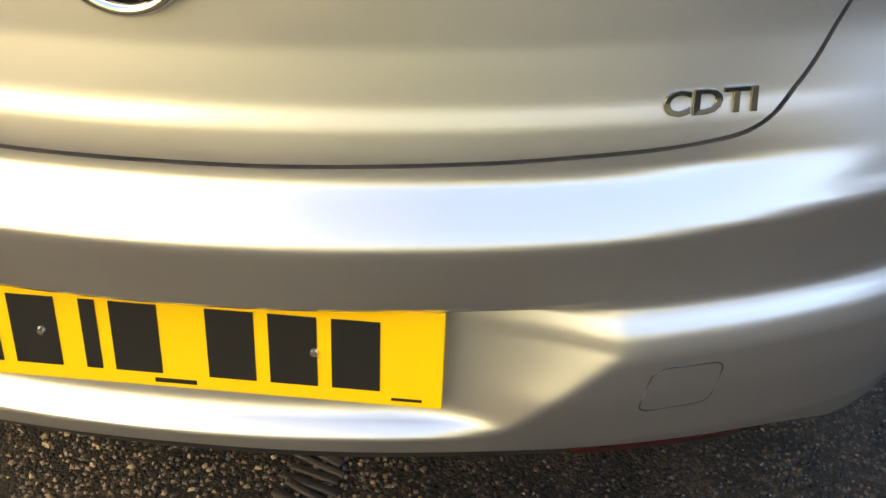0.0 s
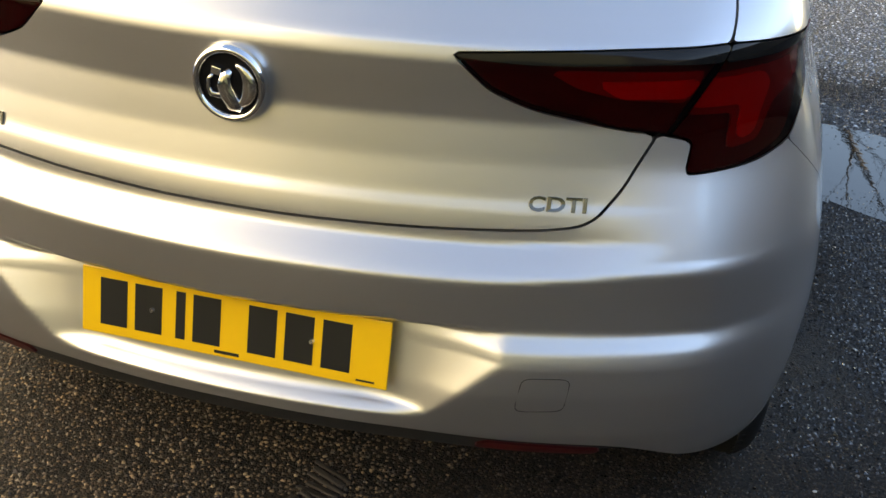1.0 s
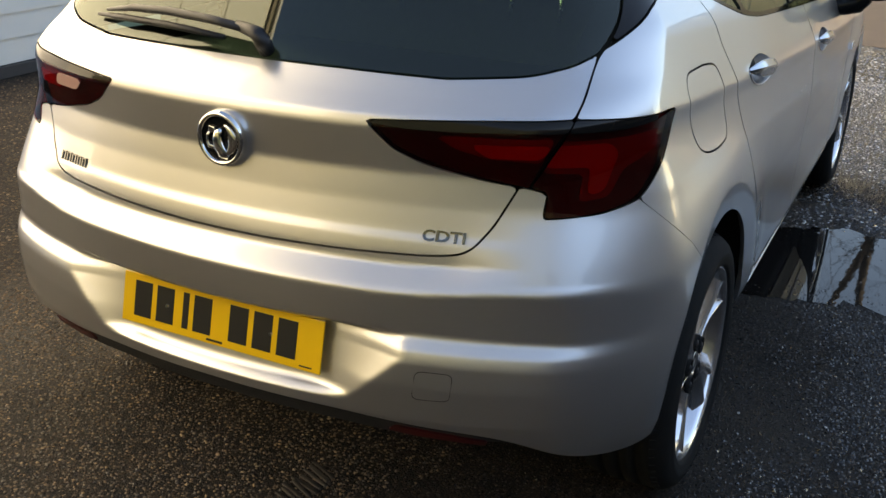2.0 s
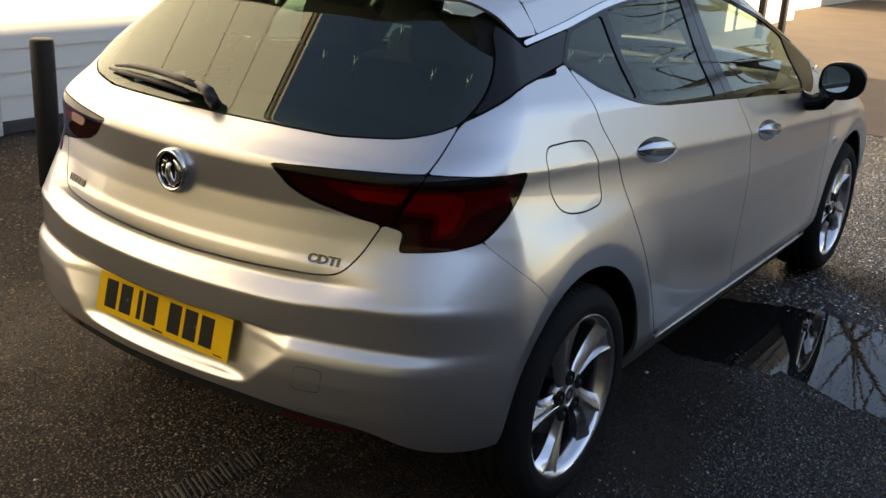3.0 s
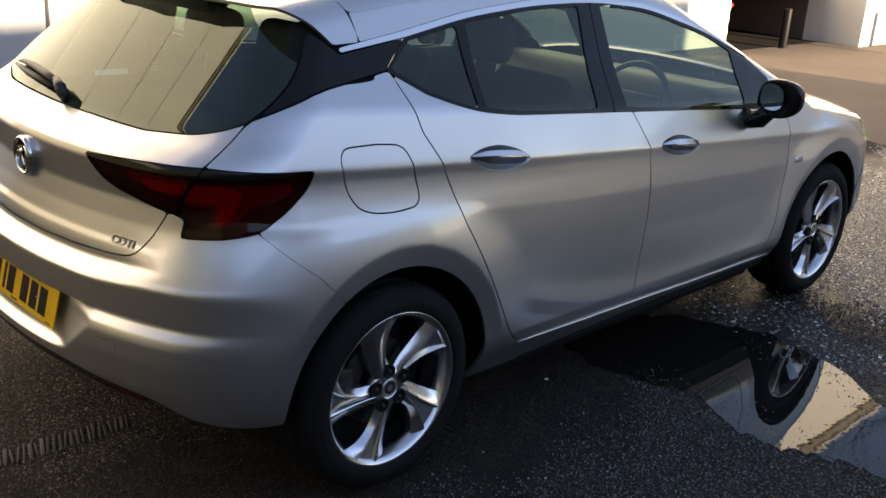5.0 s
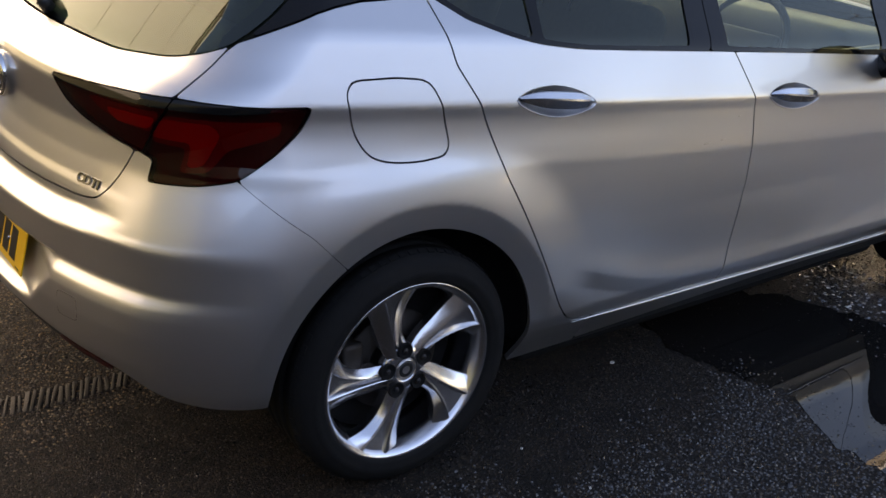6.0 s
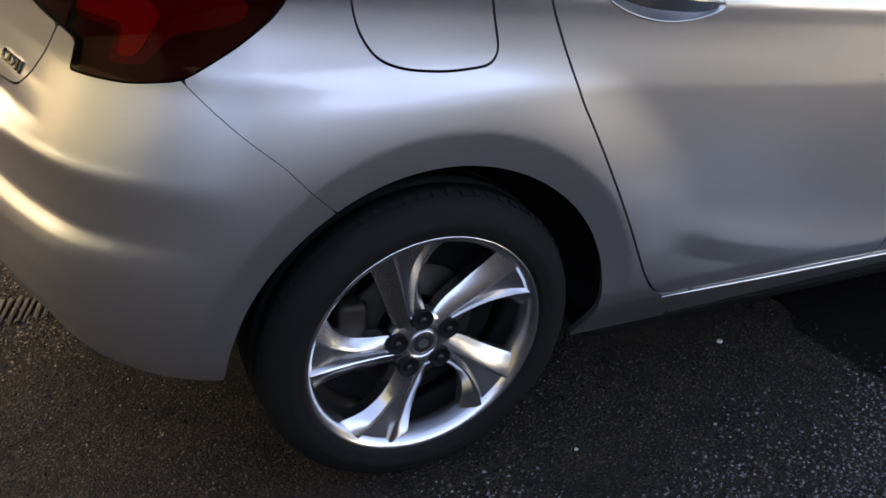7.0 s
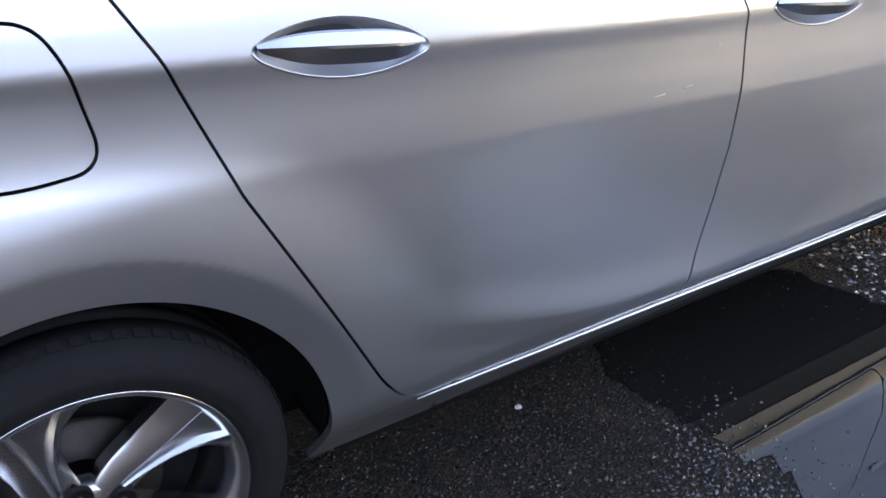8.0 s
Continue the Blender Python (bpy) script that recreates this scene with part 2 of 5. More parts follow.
# half width of the flank along the car, its upright section (measured from the shoulder crease), and how far the shoulder draws in
plan_w = table([(-0.9, 0.785), (-0.5, 0.870), (-0.2, 0.886), (0.3, 0.883), (1.2, 0.884), (2.2, 0.886), (2.7, 0.888), (3.1, 0.862), (3.6, 0.76)], 0.10)
side_d = table([(0.10, -0.14), (0.22, -0.082), (0.29, -0.040), (0.33, -0.020), (0.365, -0.013), (0.45, -0.012), (0.60, -0.009), (0.75, 0.0), (0.79, -0.0015), (0.83, -0.004), (0.865, -0.0055),
                (0.895, -0.0038), (0.935, -0.018), (1.03, -0.054), (1.05, -0.066), (1.132, -0.138), (1.186, -0.180), (1.37, -0.308), (1.60, -0.50)], 0.005)
draw_in = table([(-0.9, 0.15), (-0.5, 0.10), (-0.2, 0.080), (0.29, 0.042), (0.53, 0.027), (1.16, 0.004), (2.0, 0.0), (2.6, 0.01), (3.5, 0.05)], 0.08)
# height of the fold low on the doors, along the car
fold = table([(0.30, 0.57), (0.507, 0.497), (0.654, 0.446), (0.793, 0.406), (0.959, 0.373), (1.16, 0.353), (1.49, 0.327), (1.82, 0.325), (2.2, 0.34)], 0.05)
# rear face on the centre line, from below upwards
rear_c = table([(0.10, -0.60), (0.26, -0.69), (0.36, -0.742), (0.42, -0.762), (0.50, -0.772), (0.552, -0.771), (0.574, -0.764), (0.592, -0.748), (0.601, -0.742), (0.610, -0.744), (0.640, -0.747),
                (0.680, -0.750), (0.6865, -0.750), (0.691, -0.746), (0.705, -0.731), (0.727, -0.706), (0.7315, -0.706), (0.752, -0.703),
                (0.775, -0.697), (0.790, -0.689), (0.84, -0.675), (0.90, -0.663), (0.985, -0.672), (1.01, -0.664), (1.04, -0.622), (1.07, -0.565), (1.40, -0.19), (1.6, 0.03)], 0.0035)
# the same face towards the corners, where the bumper's ridge has died away
corner_c = table([(0.10, -0.60), (0.26, -0.69), (0.36, -0.740), (0.46, -0.766), (0.54, -0.768), (0.572, -0.763), (0.60, -0.755), (0.64, -0.751), (0.69, -0.752), (0.70, -0.748), (0.74, -0.728), (0.80, -0.697), (0.84, -0.677),
                  (0.90, -0.664), (0.985, -0.672), (1.01, -0.664), (1.04, -0.622), (1.07, -0.565), (1.40, -0.19), (1.6, 0.03)], 0.012)
front_c = table([(0.10, 3.40), (0.30, 3.53), (0.50, 3.555), (0.70, 3.53), (0.86, 3.42), (1.2, 3.0)], 0.03)
roof_c = table([(-0.60, 1.335), (-0.30, 1.392), (-0.20, 1.410), (0.20, 1.466), (0.70, 1.488), (1.10, 1.484), (1.45, 1.455), (1.65, 1.41), (2.40, 1.055), (2.5, 1.00), (2.9, 0.94), (3.25, 0.865), (3.45, 0.79), (3.8, 0.60)], 0.03)
crown = table([(-0.6, 0.11), (1.0, 0.10), (1.6, 0.13), (2.4, 0.09), (3.5, 0.16)], 0.10)


def flank(y, z):
    """Half width of the body at a place of the side view."""
    zz = z - (0.084 - 0.066 * np.clip(y, -0.4, 2.4)) * ease(0.45, 0.85, z)
    x = plan_w(y) + side_d(zz) - draw_in(y) * ease(0.55, 0.89, zz)
    d = z - fold(y)
    x = x + np.where(d > 0, 0.006 * np.exp(-(d / 0.055) ** 2), 0.006 - 0.11 * np.minimum(-d, 0.05)) * ease(0.46, 0.64, y) * (1 - ease(2.0, 2.2, y))
    for hub in (0.0, WHEELBASE):
        r = np.hypot(y - hub, (z - HUB_Z - 0.005))
        x = x + (0.016 * (1 - ease(0.425, 0.62, r)) - 0.24 * np.clip(0.440 - r, 0, 0.08)) * ease(0.26, 0.46, z) * (1 - ease(0.8, 0.9, z))
    return x


def tail(x, z):
    """The y of the rear face at a place of the rear view."""
    w = ease(0.66, 0.90, x)
    w = w + (1 - w) * ease(0.47, 0.66, x) * ease(0.690, 0.722, z)
    rise = z - 0.034 * ease(0.35, 0.85, x) * ease(0.61, 0.66, z) * (1 - ease(0.72, 0.80, z))
    y = rear_c(rise) * (1 - w) + corner_c(z) * w + 0.27 * x ** 2 + 0.14 * x ** 6
    edge = 0.30 + 1.05 * np.clip(z - 0.445, 0, 0.11)
    floor = -0.706 - 0.25 * (0.594 - z) + 0.27 * x ** 2
    g = 1 - (np.maximum(x - 0.20, 0) / (edge + 0.012 - 0.20)) ** 2
    hollow = ease(0.446, 0.466, z) * (1 - ease(0.594, 0.604, z)) * 0.5 * (g + np.sqrt(g * g + 0.006))
    return y + hollow * np.maximum(floor - y, 0)


def nose(x, z):
    return front_c(z) - 0.22 * x ** 2 - 0.45 * x ** 6


def top(x, y):
    return roof_c(y) - crown(y) * x ** 2 - 0.10 * x ** 6


def fillet(a, b, r):
    u, v = np.maximum(a + r, 0), np.maximum(b + r, 0)
    return np.sqrt(u * u + v * v) - r + np.minimum(np.maximum(a, b) + r, 0)


def body(x, y, z, rear=True):
    """Below nought inside the car's skin."""
    x = np.abs(x)
    f = x - flank(y, z)
    if rear:
        f = fillet(f, tail(x, z) - y, 0.145 - 0.025 * ease(0.95, 1.1, z))
    f = fillet(f, y - nose(x, z), 0.18)
    return fillet(f, z - top(x, y), 0.05)


PIVOT_X, PIVOT_Y, FRONT_Y, ROUND = 0.45, -0.15, 3.0, 0.42
S_CORNER = PIVOT_X + ROUND * math.pi / 2
S_FRONT = S_CORNER + FRONT_Y - PIVOT_Y
S_END = S_FRONT + ROUND * math.pi / 2 + PIVOT_X


def wrap(x, y):
    """The way round the body from the middle of the tail: a place along the skin's outline."""
    x = np.abs(x)
    rear = np.where(x < PIVOT_X, x, PIVOT_X + ROUND * np.arctan2(x - PIVOT_X, np.maximum(PIVOT_Y - y, 1e-9)))
    fore = np.where(x < PIVOT_X, S_END - x, S_FRONT + ROUND * np.arctan2(np.maximum(y - FRONT_Y, 1e-9), np.maximum(x - PIVOT_X, 1e-9)))
    return np.where(y < PIVOT_Y, rear, np.where(y > FRONT_Y, fore, S_CORNER + y - PIVOT_Y))


def unwrap(s):
    """Where a ray starts inside the body for a place along the outline, and its way out."""
    a = np.clip((s - PIVOT_X) / ROUND, 0, math.pi / 2)
    b = np.clip((s - S_FRONT) / ROUND, 0, math.pi / 2)
    ox = np.clip(np.minimum(s, S_END - s), 0, PIVOT_X)
    oy = np.clip(PIVOT_Y + s - S_CORNER, PIVOT_Y, FRONT_Y)
    ang = a + b
    return ox, oy, np.sin(ang), -np.cos(ang)


def skin(s, z, **k):
    """Points of the skin for places along the outline and heights."""
    ox, oy, dx, dy = unwrap(s)
    lo, hi = np.zeros_like(s), np.full_like(s, 1.2)
    for _ in range(34):
        mid = (lo + hi) / 2
        inside = body(ox + dx * mid, oy + dy * mid, z, **k) < 0
        lo, hi = np.where(inside, mid, lo), np.where(inside, hi, mid)
    return np.stack([ox + dx * lo, oy + dy * lo, z], -1)

# ---- the car ----
def Y(y):
    return y + S_CORNER - PIVOT_Y


def ys(points):
    """A side-view outline, with its first number turned into the way round the skin."""
    return rounded([(Y(p[0]), *p[1:]) for p in points])


WRAP = Patch(np.concatenate([np.arange(0, 1.6, 0.008), np.arange(1.6, S_END + 0.01, 0.012)]), np.arange(0.17, 1.482, 0.008), skin)
ROOF = Patch(np.arange(0, 0.90, 0.012), np.arange(-0.42, 1.9, 0.014), roof_place, rear=False)
FORE = Patch(np.arange(0, 0.93, 0.014), np.arange(1.3, 3.56, 0.014), roof_place)

GATE = rounded([(-0.2, 0.741, 0), (0.10, 0.741), (0.30, 0.745), (0.46, 0.751, 0.03), (0.515, 0.762, 0.03), (0.553, 0.815), (0.592, 0.889), (0.684, 1.014, 0.02), (0.765, 1.105, 0.02),
                (1.10, 1.29), (1.30, 1.46), (-0.2, 1.46, 0)])
SCREEN_LOW = rounded([(-0.2, 1.068, 0), (0.20, 1.067), (0.42, 1.064), (0.60, 1.074, 0.04), (0.70, 1.092, 0.03), (0.77, 1.112), (1.10, 1.29), (1.30, 1.46), (-0.2, 1.46, 0)])
LAMP = rounded([(0.312, 0.996, 0.006), (0.42, 1.003), (0.53, 1.009), (0.686, 1.014), (0.834, 1.006), (0.99, 0.998, 0.012), (0.965, 0.955, 0.03), (0.898, 0.906), (0.825, 0.856, 0.02),
                (0.748, 0.841, 0.02), (0.636, 0.833, 0.006), (0.643, 0.880, 0.006), (0.60, 0.889), (0.535, 0.896, 0.03), (0.42, 0.921, 0.04), (0.365, 0.946)])
FLAP = ys([(-0.173, 1.019, 0.02), (-0.150, 1.045, 0.025), (-0.039, 1.044), (0.045, 1.034, 0.03), (0.072, 0.985, 0.03), (0.092, 0.885, 0.02), (0.075, 0.862, 0.02), (0.0, 0.857, 0.03),
           (-0.08, 0.864, 0.04), (-0.128, 0.884, 0.03), (-0.157, 0.935, 0.03)])
BUMPER = rounded([(-0.2, 0.25, 0), (-0.2, 0.80, 0), (0.50, 0.80, 0), (0.58, 0.93, 0), (0.66, 0.93, 0), (0.818, 0.861, 0), (0.916, 0.783), (0.982, 0.731), (1.059, 0.647), (1.25, 0.45, 0), (1.25, 0.2, 0)])
REAR_DOOR = ys([(0.085, 1.225, 0), (0.116, 1.113, 0.05), (0.127, 1.060), (0.178, 0.975), (0.255, 0.79), (0.39, 0.545), (0.465, 0.405, 0.03), (0.512, 0.345, 0.03), (0.565, 0.327, 0.03), (0.85, 0.318),
                (1.158, 0.312, 0.004), (1.168, 0.36), (1.187, 0.537), (1.193, 0.643), (1.181, 0.77), (1.163, 0.90), (1.090, 1.030), (1.060, 1.09, 0), (1.05, 1.20, 0), (0.30, 1.20, 0), (0.13, 1.217, 0)])
FRONT_DOOR = ys([(1.158, 0.312, 0.004), (2.13, 0.288, 0.04), (2.18, 0.45), (2.196, 0.73), (2.190, 0.86), (2.150, 1.01), (2.09, 1.045, 0), (1.75, 1.15, 0), (1.40, 1.20, 0), (1.05, 1.20, 0),
                 (1.060, 1.09, 0), (1.090, 1.030), (1.163, 0.90), (1.181, 0.77), (1.193, 0.643), (1.187, 0.537), (1.168, 0.36)])
DLO = ys([(0.078, 1.218, 0.01), (0.187, 1.152), (0.29, 1.115, 0.04), (0.377, 1.092, 0.04), (0.50, 1.074, 0.05), (0.686, 1.060), (1.05, 1.034), (1.40, 1.007), (1.96, 0.960, 0.02), (2.135, 1.055, 0.01),
          (2.05, 1.135), (1.783, 1.248, 0.1), (1.448, 1.340, 0.1), (1.121, 1.370, 0.1), (0.793, 1.367, 0.1), (0.471, 1.342, 0.1), (0.193, 1.298)])
CHROME_TOP = ys([(-0.062, 1.268, 0), (0.193, 1.298), (0.471, 1.342, 0.1), (0.793, 1.367, 0.1), (1.121, 1.370, 0.1), (1.448, 1.340, 0.1), (1.783, 1.248, 0.1), (2.05, 1.135), (2.06, 1.147),
                 (1.783, 1.264, 0.1), (1.448, 1.356, 0.1), (1.121, 1.387, 0.1), (0.793, 1.384, 0.1), (0.471, 1.358, 0.1), (0.193, 1.314), (-0.055, 1.280, 0)])
QUARTER_GLASS = ys([(0.098, 1.222, 0.015), (0.20, 1.158), (0.30, 1.122, 0.02), (0.362, 1.104, 0.006), (0.412, 1.322, 0.006), (0.205, 1.290, 0.01)])
REAR_GLASS = ys([(0.392, 1.102, 0.01), (0.50, 1.084, 0.05), (0.686, 1.070), (0.905, 1.056, 0.006), (1.035, 1.360, 0.006), (0.793, 1.357, 0.1), (0.455, 1.330, 0.008)])
FRONT_GLASS = ys([(1.062, 1.046, 0.006), (1.40, 1.018), (1.845, 0.984, 0.008), (1.925, 1.170, 0.01), (1.783, 1.237, 0.1), (1.448, 1.330, 0.1), (1.16, 1.360, 0.006)])
C_PANEL = rounded([(0.74, 1.108, 0), (0.778, 1.116, 0.01), (0.90, 1.148, 0.05), (1.038, 1.178), (1.338, 1.217, 0.003), (1.452, 1.298, 0.003), (1.201, 1.266, 0.003), (1.05, 1.40, 0), (0.9, 1.40, 0)])


def oval(y, z, a, b, n=28):
    """An almond-shaped outline, for a door handle's hollow."""
    return np.array([(Y(y + a * math.cos(q)), z + b * math.sin(q) * (1 - 0.18 * math.cos(2 * q)) - 0.012 * math.cos(q)) for q in np.linspace(0, 2 * math.pi, n, endpoint=False)])


HANDLES = ((0.412, 0.957, 0.122, 0.031), (1.352, 0.888, 0.122, 0.031))
TOW = rounded([(0.452, 0.473, 0.012), (0.458, 0.537, 0.012), (0.512, 0.537, 0.012), (0.507, 0.476, 0.012)])


known = {}


def sd(poly):
    """The field of an outline; kept for the whole grids, which are asked for again and again."""
    def f(P, S):
        if P.ndim < 3:
            return poly_dist(S, P[..., 2], poly)
        key = (id(poly), id(P))
        if key not in known:
            known[key] = (poly_dist(S, P[..., 2], poly), poly)
        return known[key][0]
    return f


def both(*fs):
    return lambda P, S: np.maximum.reduce([f(P, S) for f in fs])


def but(f, *cuts, gap=0.0022):
    """Inside f, clear of the cuts by a gap."""
    return lambda P, S: np.maximum.reduce([f(P, S) + gap] + [gap - c(P, S) for c in cuts])


def arches(r):
    def f(P, S):
        y, z = P[..., 1], P[..., 2]
        d = [np.hypot(y - hub, (z - HUB_Z)) - r + 1.0 * np.clip(np.abs(P[..., 0]) < 0.5, 0, 1) for hub in (0.0, WHEELBASE)]
        return np.minimum(*d)
    return f


ARCH = arches(0.379)
GATE_F, LAMP_F, SCREEN_F, FLAP_F, BUMPER_F = sd(GATE), sd(LAMP), sd(SCREEN_LOW), sd(FLAP), sd(BUMPER)
DLO_F, CHROME_F, CPANEL_F = sd(DLO), sd(CHROME_TOP), sd(C_PANEL)
TOW_F, HANDLE_F = sd(TOW), [sd(oval(*h)) for h in HANDLES]
bumper_low = table([(-0.2, 0.430), (0.30, 0.421), (0.55, 0.398), (0.60, 0.390), (0.70, 0.340), (0.8, 0.326), (1.3, 0.33)], 0.03)
roof_edge = table([(-0.4, 0.46), (0.0, 0.575), (0.3, 0.562), (0.8, 0.528), (1.2, 0.520), (1.5, 0.535), (1.8, 0.580), (2.1, 0.640), (2.40, 0.72), (2.55, 0.765), (2.9, 0.755), (3.2, 0.70), (3.6, 0.60)], 0.05)
spoiler_back = table([(0, -0.300), (0.3, -0.275), (0.48, -0.215), (0.56, -0.15), (0.62, -0.07), (0.7, 0.0)], 0.02)
spoiler_front = table([(0, -0.075), (0.45, -0.04), (0.55, 0.015), (0.62, 0.028), (0.7, 0.03)], 0.01)


def over(P, S):
    """Above nought on the roof side of the roof seam."""
    return roof_edge(P[..., 1]) - np.abs(P[..., 0])


def low(P, S):
    return bumper_low(S) - P[..., 2]


car = thing("car", "silver five-door hatchback parked on wet asphalt", "car")

# rear end
tailgate = panel("tailgate", WRAP, but(GATE_F, SCREEN_F, LAMP_F, gap=0.002), PAINT, car)
rear_screen = panel("rear_window", WRAP, both(but(SCREEN_F, gap=0.0015), lambda P, S: P[..., 2] - 1.385 + 0.5 * np.maximum(np.abs(P[..., 0]) - 0.36, 0), lambda P, S: GATE_F(P, S) + 0.004), SCREEN, car, "dark tinted rear window", depth=0.005)
rear_bumper = panel("rear_bumper", WRAP, both(but(lambda P, S: BUMPER_F(P, S) - 0.0016, GATE_F, LAMP_F, ARCH), low), PAINT, car, depth=0.016)
SPLIT = rounded([(0.2, 0.7, 0), (0.575, 0.7, 0), (0.612, 0.890, 0), (0.687, 1.014, 0), (0.75, 1.12, 0), (0.2, 1.12, 0)])
SPLIT_F = sd(SPLIT)


def lamp_bits(side):
    """The two halves of a tail lamp: one on the tailgate, one on the wing."""
    inner = both(but(LAMP_F, gap=0.001), lambda P, S: SPLIT_F(P, S) + 0.0015)
    outer = both(but(LAMP_F, gap=0.001), lambda P, S: 0.0015 - SPLIT_F(P, S))
    cap = sd(LAMP_CAP)
    red_in = sd(rounded([(0.44, 0.975), (0.655, 0.980), (0.630, 0.932), (0.54, 0.935), (0.48, 0.950)]))
    red_bar = sd(rounded([(0.50, 0.962), (0.648, 0.968), (0.630, 0.940), (0.535, 0.938)]))
    red_out = sd(rounded([(0.625, 0.974), (0.92, 0.972), (0.915, 0.945), (0.80, 0.915), (0.762, 0.868), (0.70, 0.862), (0.712, 0.912), (0.615, 0.915)]))
    red_core = sd(rounded([(0.632, 0.968), (0.765, 0.966), (0.786, 0.946), (0.752, 0.880), (0.717, 0.872), (0.724, 0.924), (0.632, 0.926)]))
    for nm, reg, cluster, core in (("tailgate_lamp", inner, red_in, red_bar), ("tail_lamp", outer, red_out, red_core)):
        lens = panel(nm, WRAP, both(reg, lambda P, S: 0.0004 - cap(P, S)), LENS, car, "smoked red tail lamp lens", depth=0.004, lift=0.001, sides=(side,))
        panel("lens_top", WRAP, both(reg, cap), GLOSS_BLACK, lens, "gloss black lamp top", depth=0.004, lift=0.001, sides=(side,))
        panel("housing", WRAP, reg, LAMP_DARK, lens, depth=-0.011, lift=-0.013, sides=(side,))
        panel("reflector", WRAP, both(reg, cluster), LAMP_RED, lens, depth=0.003, lift=-0.009, sides=(side,))
        panel("light_guide", WRAP, both(reg, core), LAMP_BRIGHT, lens, depth=0.003, lift=-0.005, sides=(side,))


LAMP_CAP = rounded([(0.28, 1.03, 0), (0.29, 0.99, 0), (0.42, 0.986, 0), (0.60, 0.992, 0.02), (0.80, 0.990, 0.02), (0.93, 0.996, 0), (1.05, 1.0, 0), (1.05, 1.03, 0)])
LAMP_BRIGHT = material("lamp_bright_red", (0.62, 0.025, 0.02), 0.2, vary=0.1, scale=80)
panel("reversing_lamp", WRAP, sd(rounded([(0.425, 0.977), (0.52, 0.978), (0.535, 0.950), (0.45, 0.950)])), LAMP_CLEAR, car, "clear reversing lamp in the tail lamp", depth=0.004, lift=0.0025, sides=(-1,))
lamp_bits(1)
lamp_bits(-1)



def on_skin(s, z, out=0.0, side=1):
    """A place on the skin, lifted out along its normal."""
    P = skin(np.atleast_1d(np.asarray(s, float)), np.atleast_1d(np.asarray(z, float)))
    P = P + normals(P) * np.atleast_1d(out)[:, None]
    return P * np.array([side, 1, 1])


def door_handle(k, door, side):
    """A scooped hollow in the door with a grab bar across it."""
    y, z, a, b = HANDLES[k]
    ring = oval(y, z, a, b)
    mid = np.array([Y(y), z])
    rows = []
    for q in (1.03, 0.93, 0.80, 0.60, 0.35, 0.0):
        pts = mid + (ring - mid) * q
        rows.append(on_skin(pts[:, 0], pts[:, 1], np.full(len(pts), 0.001 if q > 1 else -0.040 * (1 - q) ** 0.6 * 1.3 if q < 0.9 else -0.006), side))
    bm = bmesh.new()
    vs = [[bm.verts.new(p) for p in row] for row in rows]
    n = len(ring)
    for r0, r1 in zip(vs, vs[1:]):
        for i in range(n):
            f = (r0[i], r0[(i + 1) % n], r1[(i + 1) % n], r1[i])
            bm.faces.new(f if side == 1 else f[::-1])
    cup = part("handle_cup", bm, PAINT, door)
    u = np.linspace(-1, 1, 15)
    cy, cz = Y(y) + u * a * 0.965, z + 0.004 - 0.012 * u
    out = 0.018 * (1 - u ** 4) - 0.002
    half = b * 0.60 * (1 - 0.75 * np.abs(u) ** 3)
    bm = bmesh.new()
    rings = []
    for i in range(len(u)):
        sec = [(-1.0, -0.3), (-0.92, 0.15), (-0.12, 1.0), (0.05, 1.05), (0.85, 0.55), (1.0, 0.1), (0.8, -0.8), (-0.6, -1.0)]
        rings.append([bm.verts.new(on_skin(cy[i], cz[i] + half[i] * v, out[i] + 0.012 * w * (1 - 0.6 * abs(u[i]) ** 3), side)[0]) for v, w in sec])
    for r0, r1 in zip(rings, rings[1:]):
        for i in range(8):
            f = (r0[i], r1[i], r1[(i + 1) % 8], r0[(i + 1) % 8])
            bm.faces.new(f if side == 1 else f[::-1])
    bmesh.ops.recalc_face_normals(bm, faces=bm.faces)
    rim = [tuple(p) for p in on_skin(mid[0] + (ring[14:, 0] - mid[0]) * 1.02, mid[1] + (ring[14:, 1] - mid[1]) * 1.04, 0.0008, side)]
    part("handle_lip", sweep(rim, 0.0021, 6), SATIN_CHROME, door)
    part("door_handle", bm, HANDLE_MAT, door, "bright silver grab handle").data.set_sharp_from_angle(angle=radians(24))


HANDLE_MAT = material("handle_silver", (0.66, 0.67, 0.69), 0.24, 1.0, 0.5)
panel("tow_eye_cover", WRAP, TOW_F, PAINT, car, sides=(1,), lift=0.0006, depth=0.002)
part("cover_joint", sweep([tuple(on_skin(u, v, 0.0003)[0]) for u, v in list(TOW) + [TOW[0]]], 0.0008, 6), SATIN_BLACK, rear_bumper)

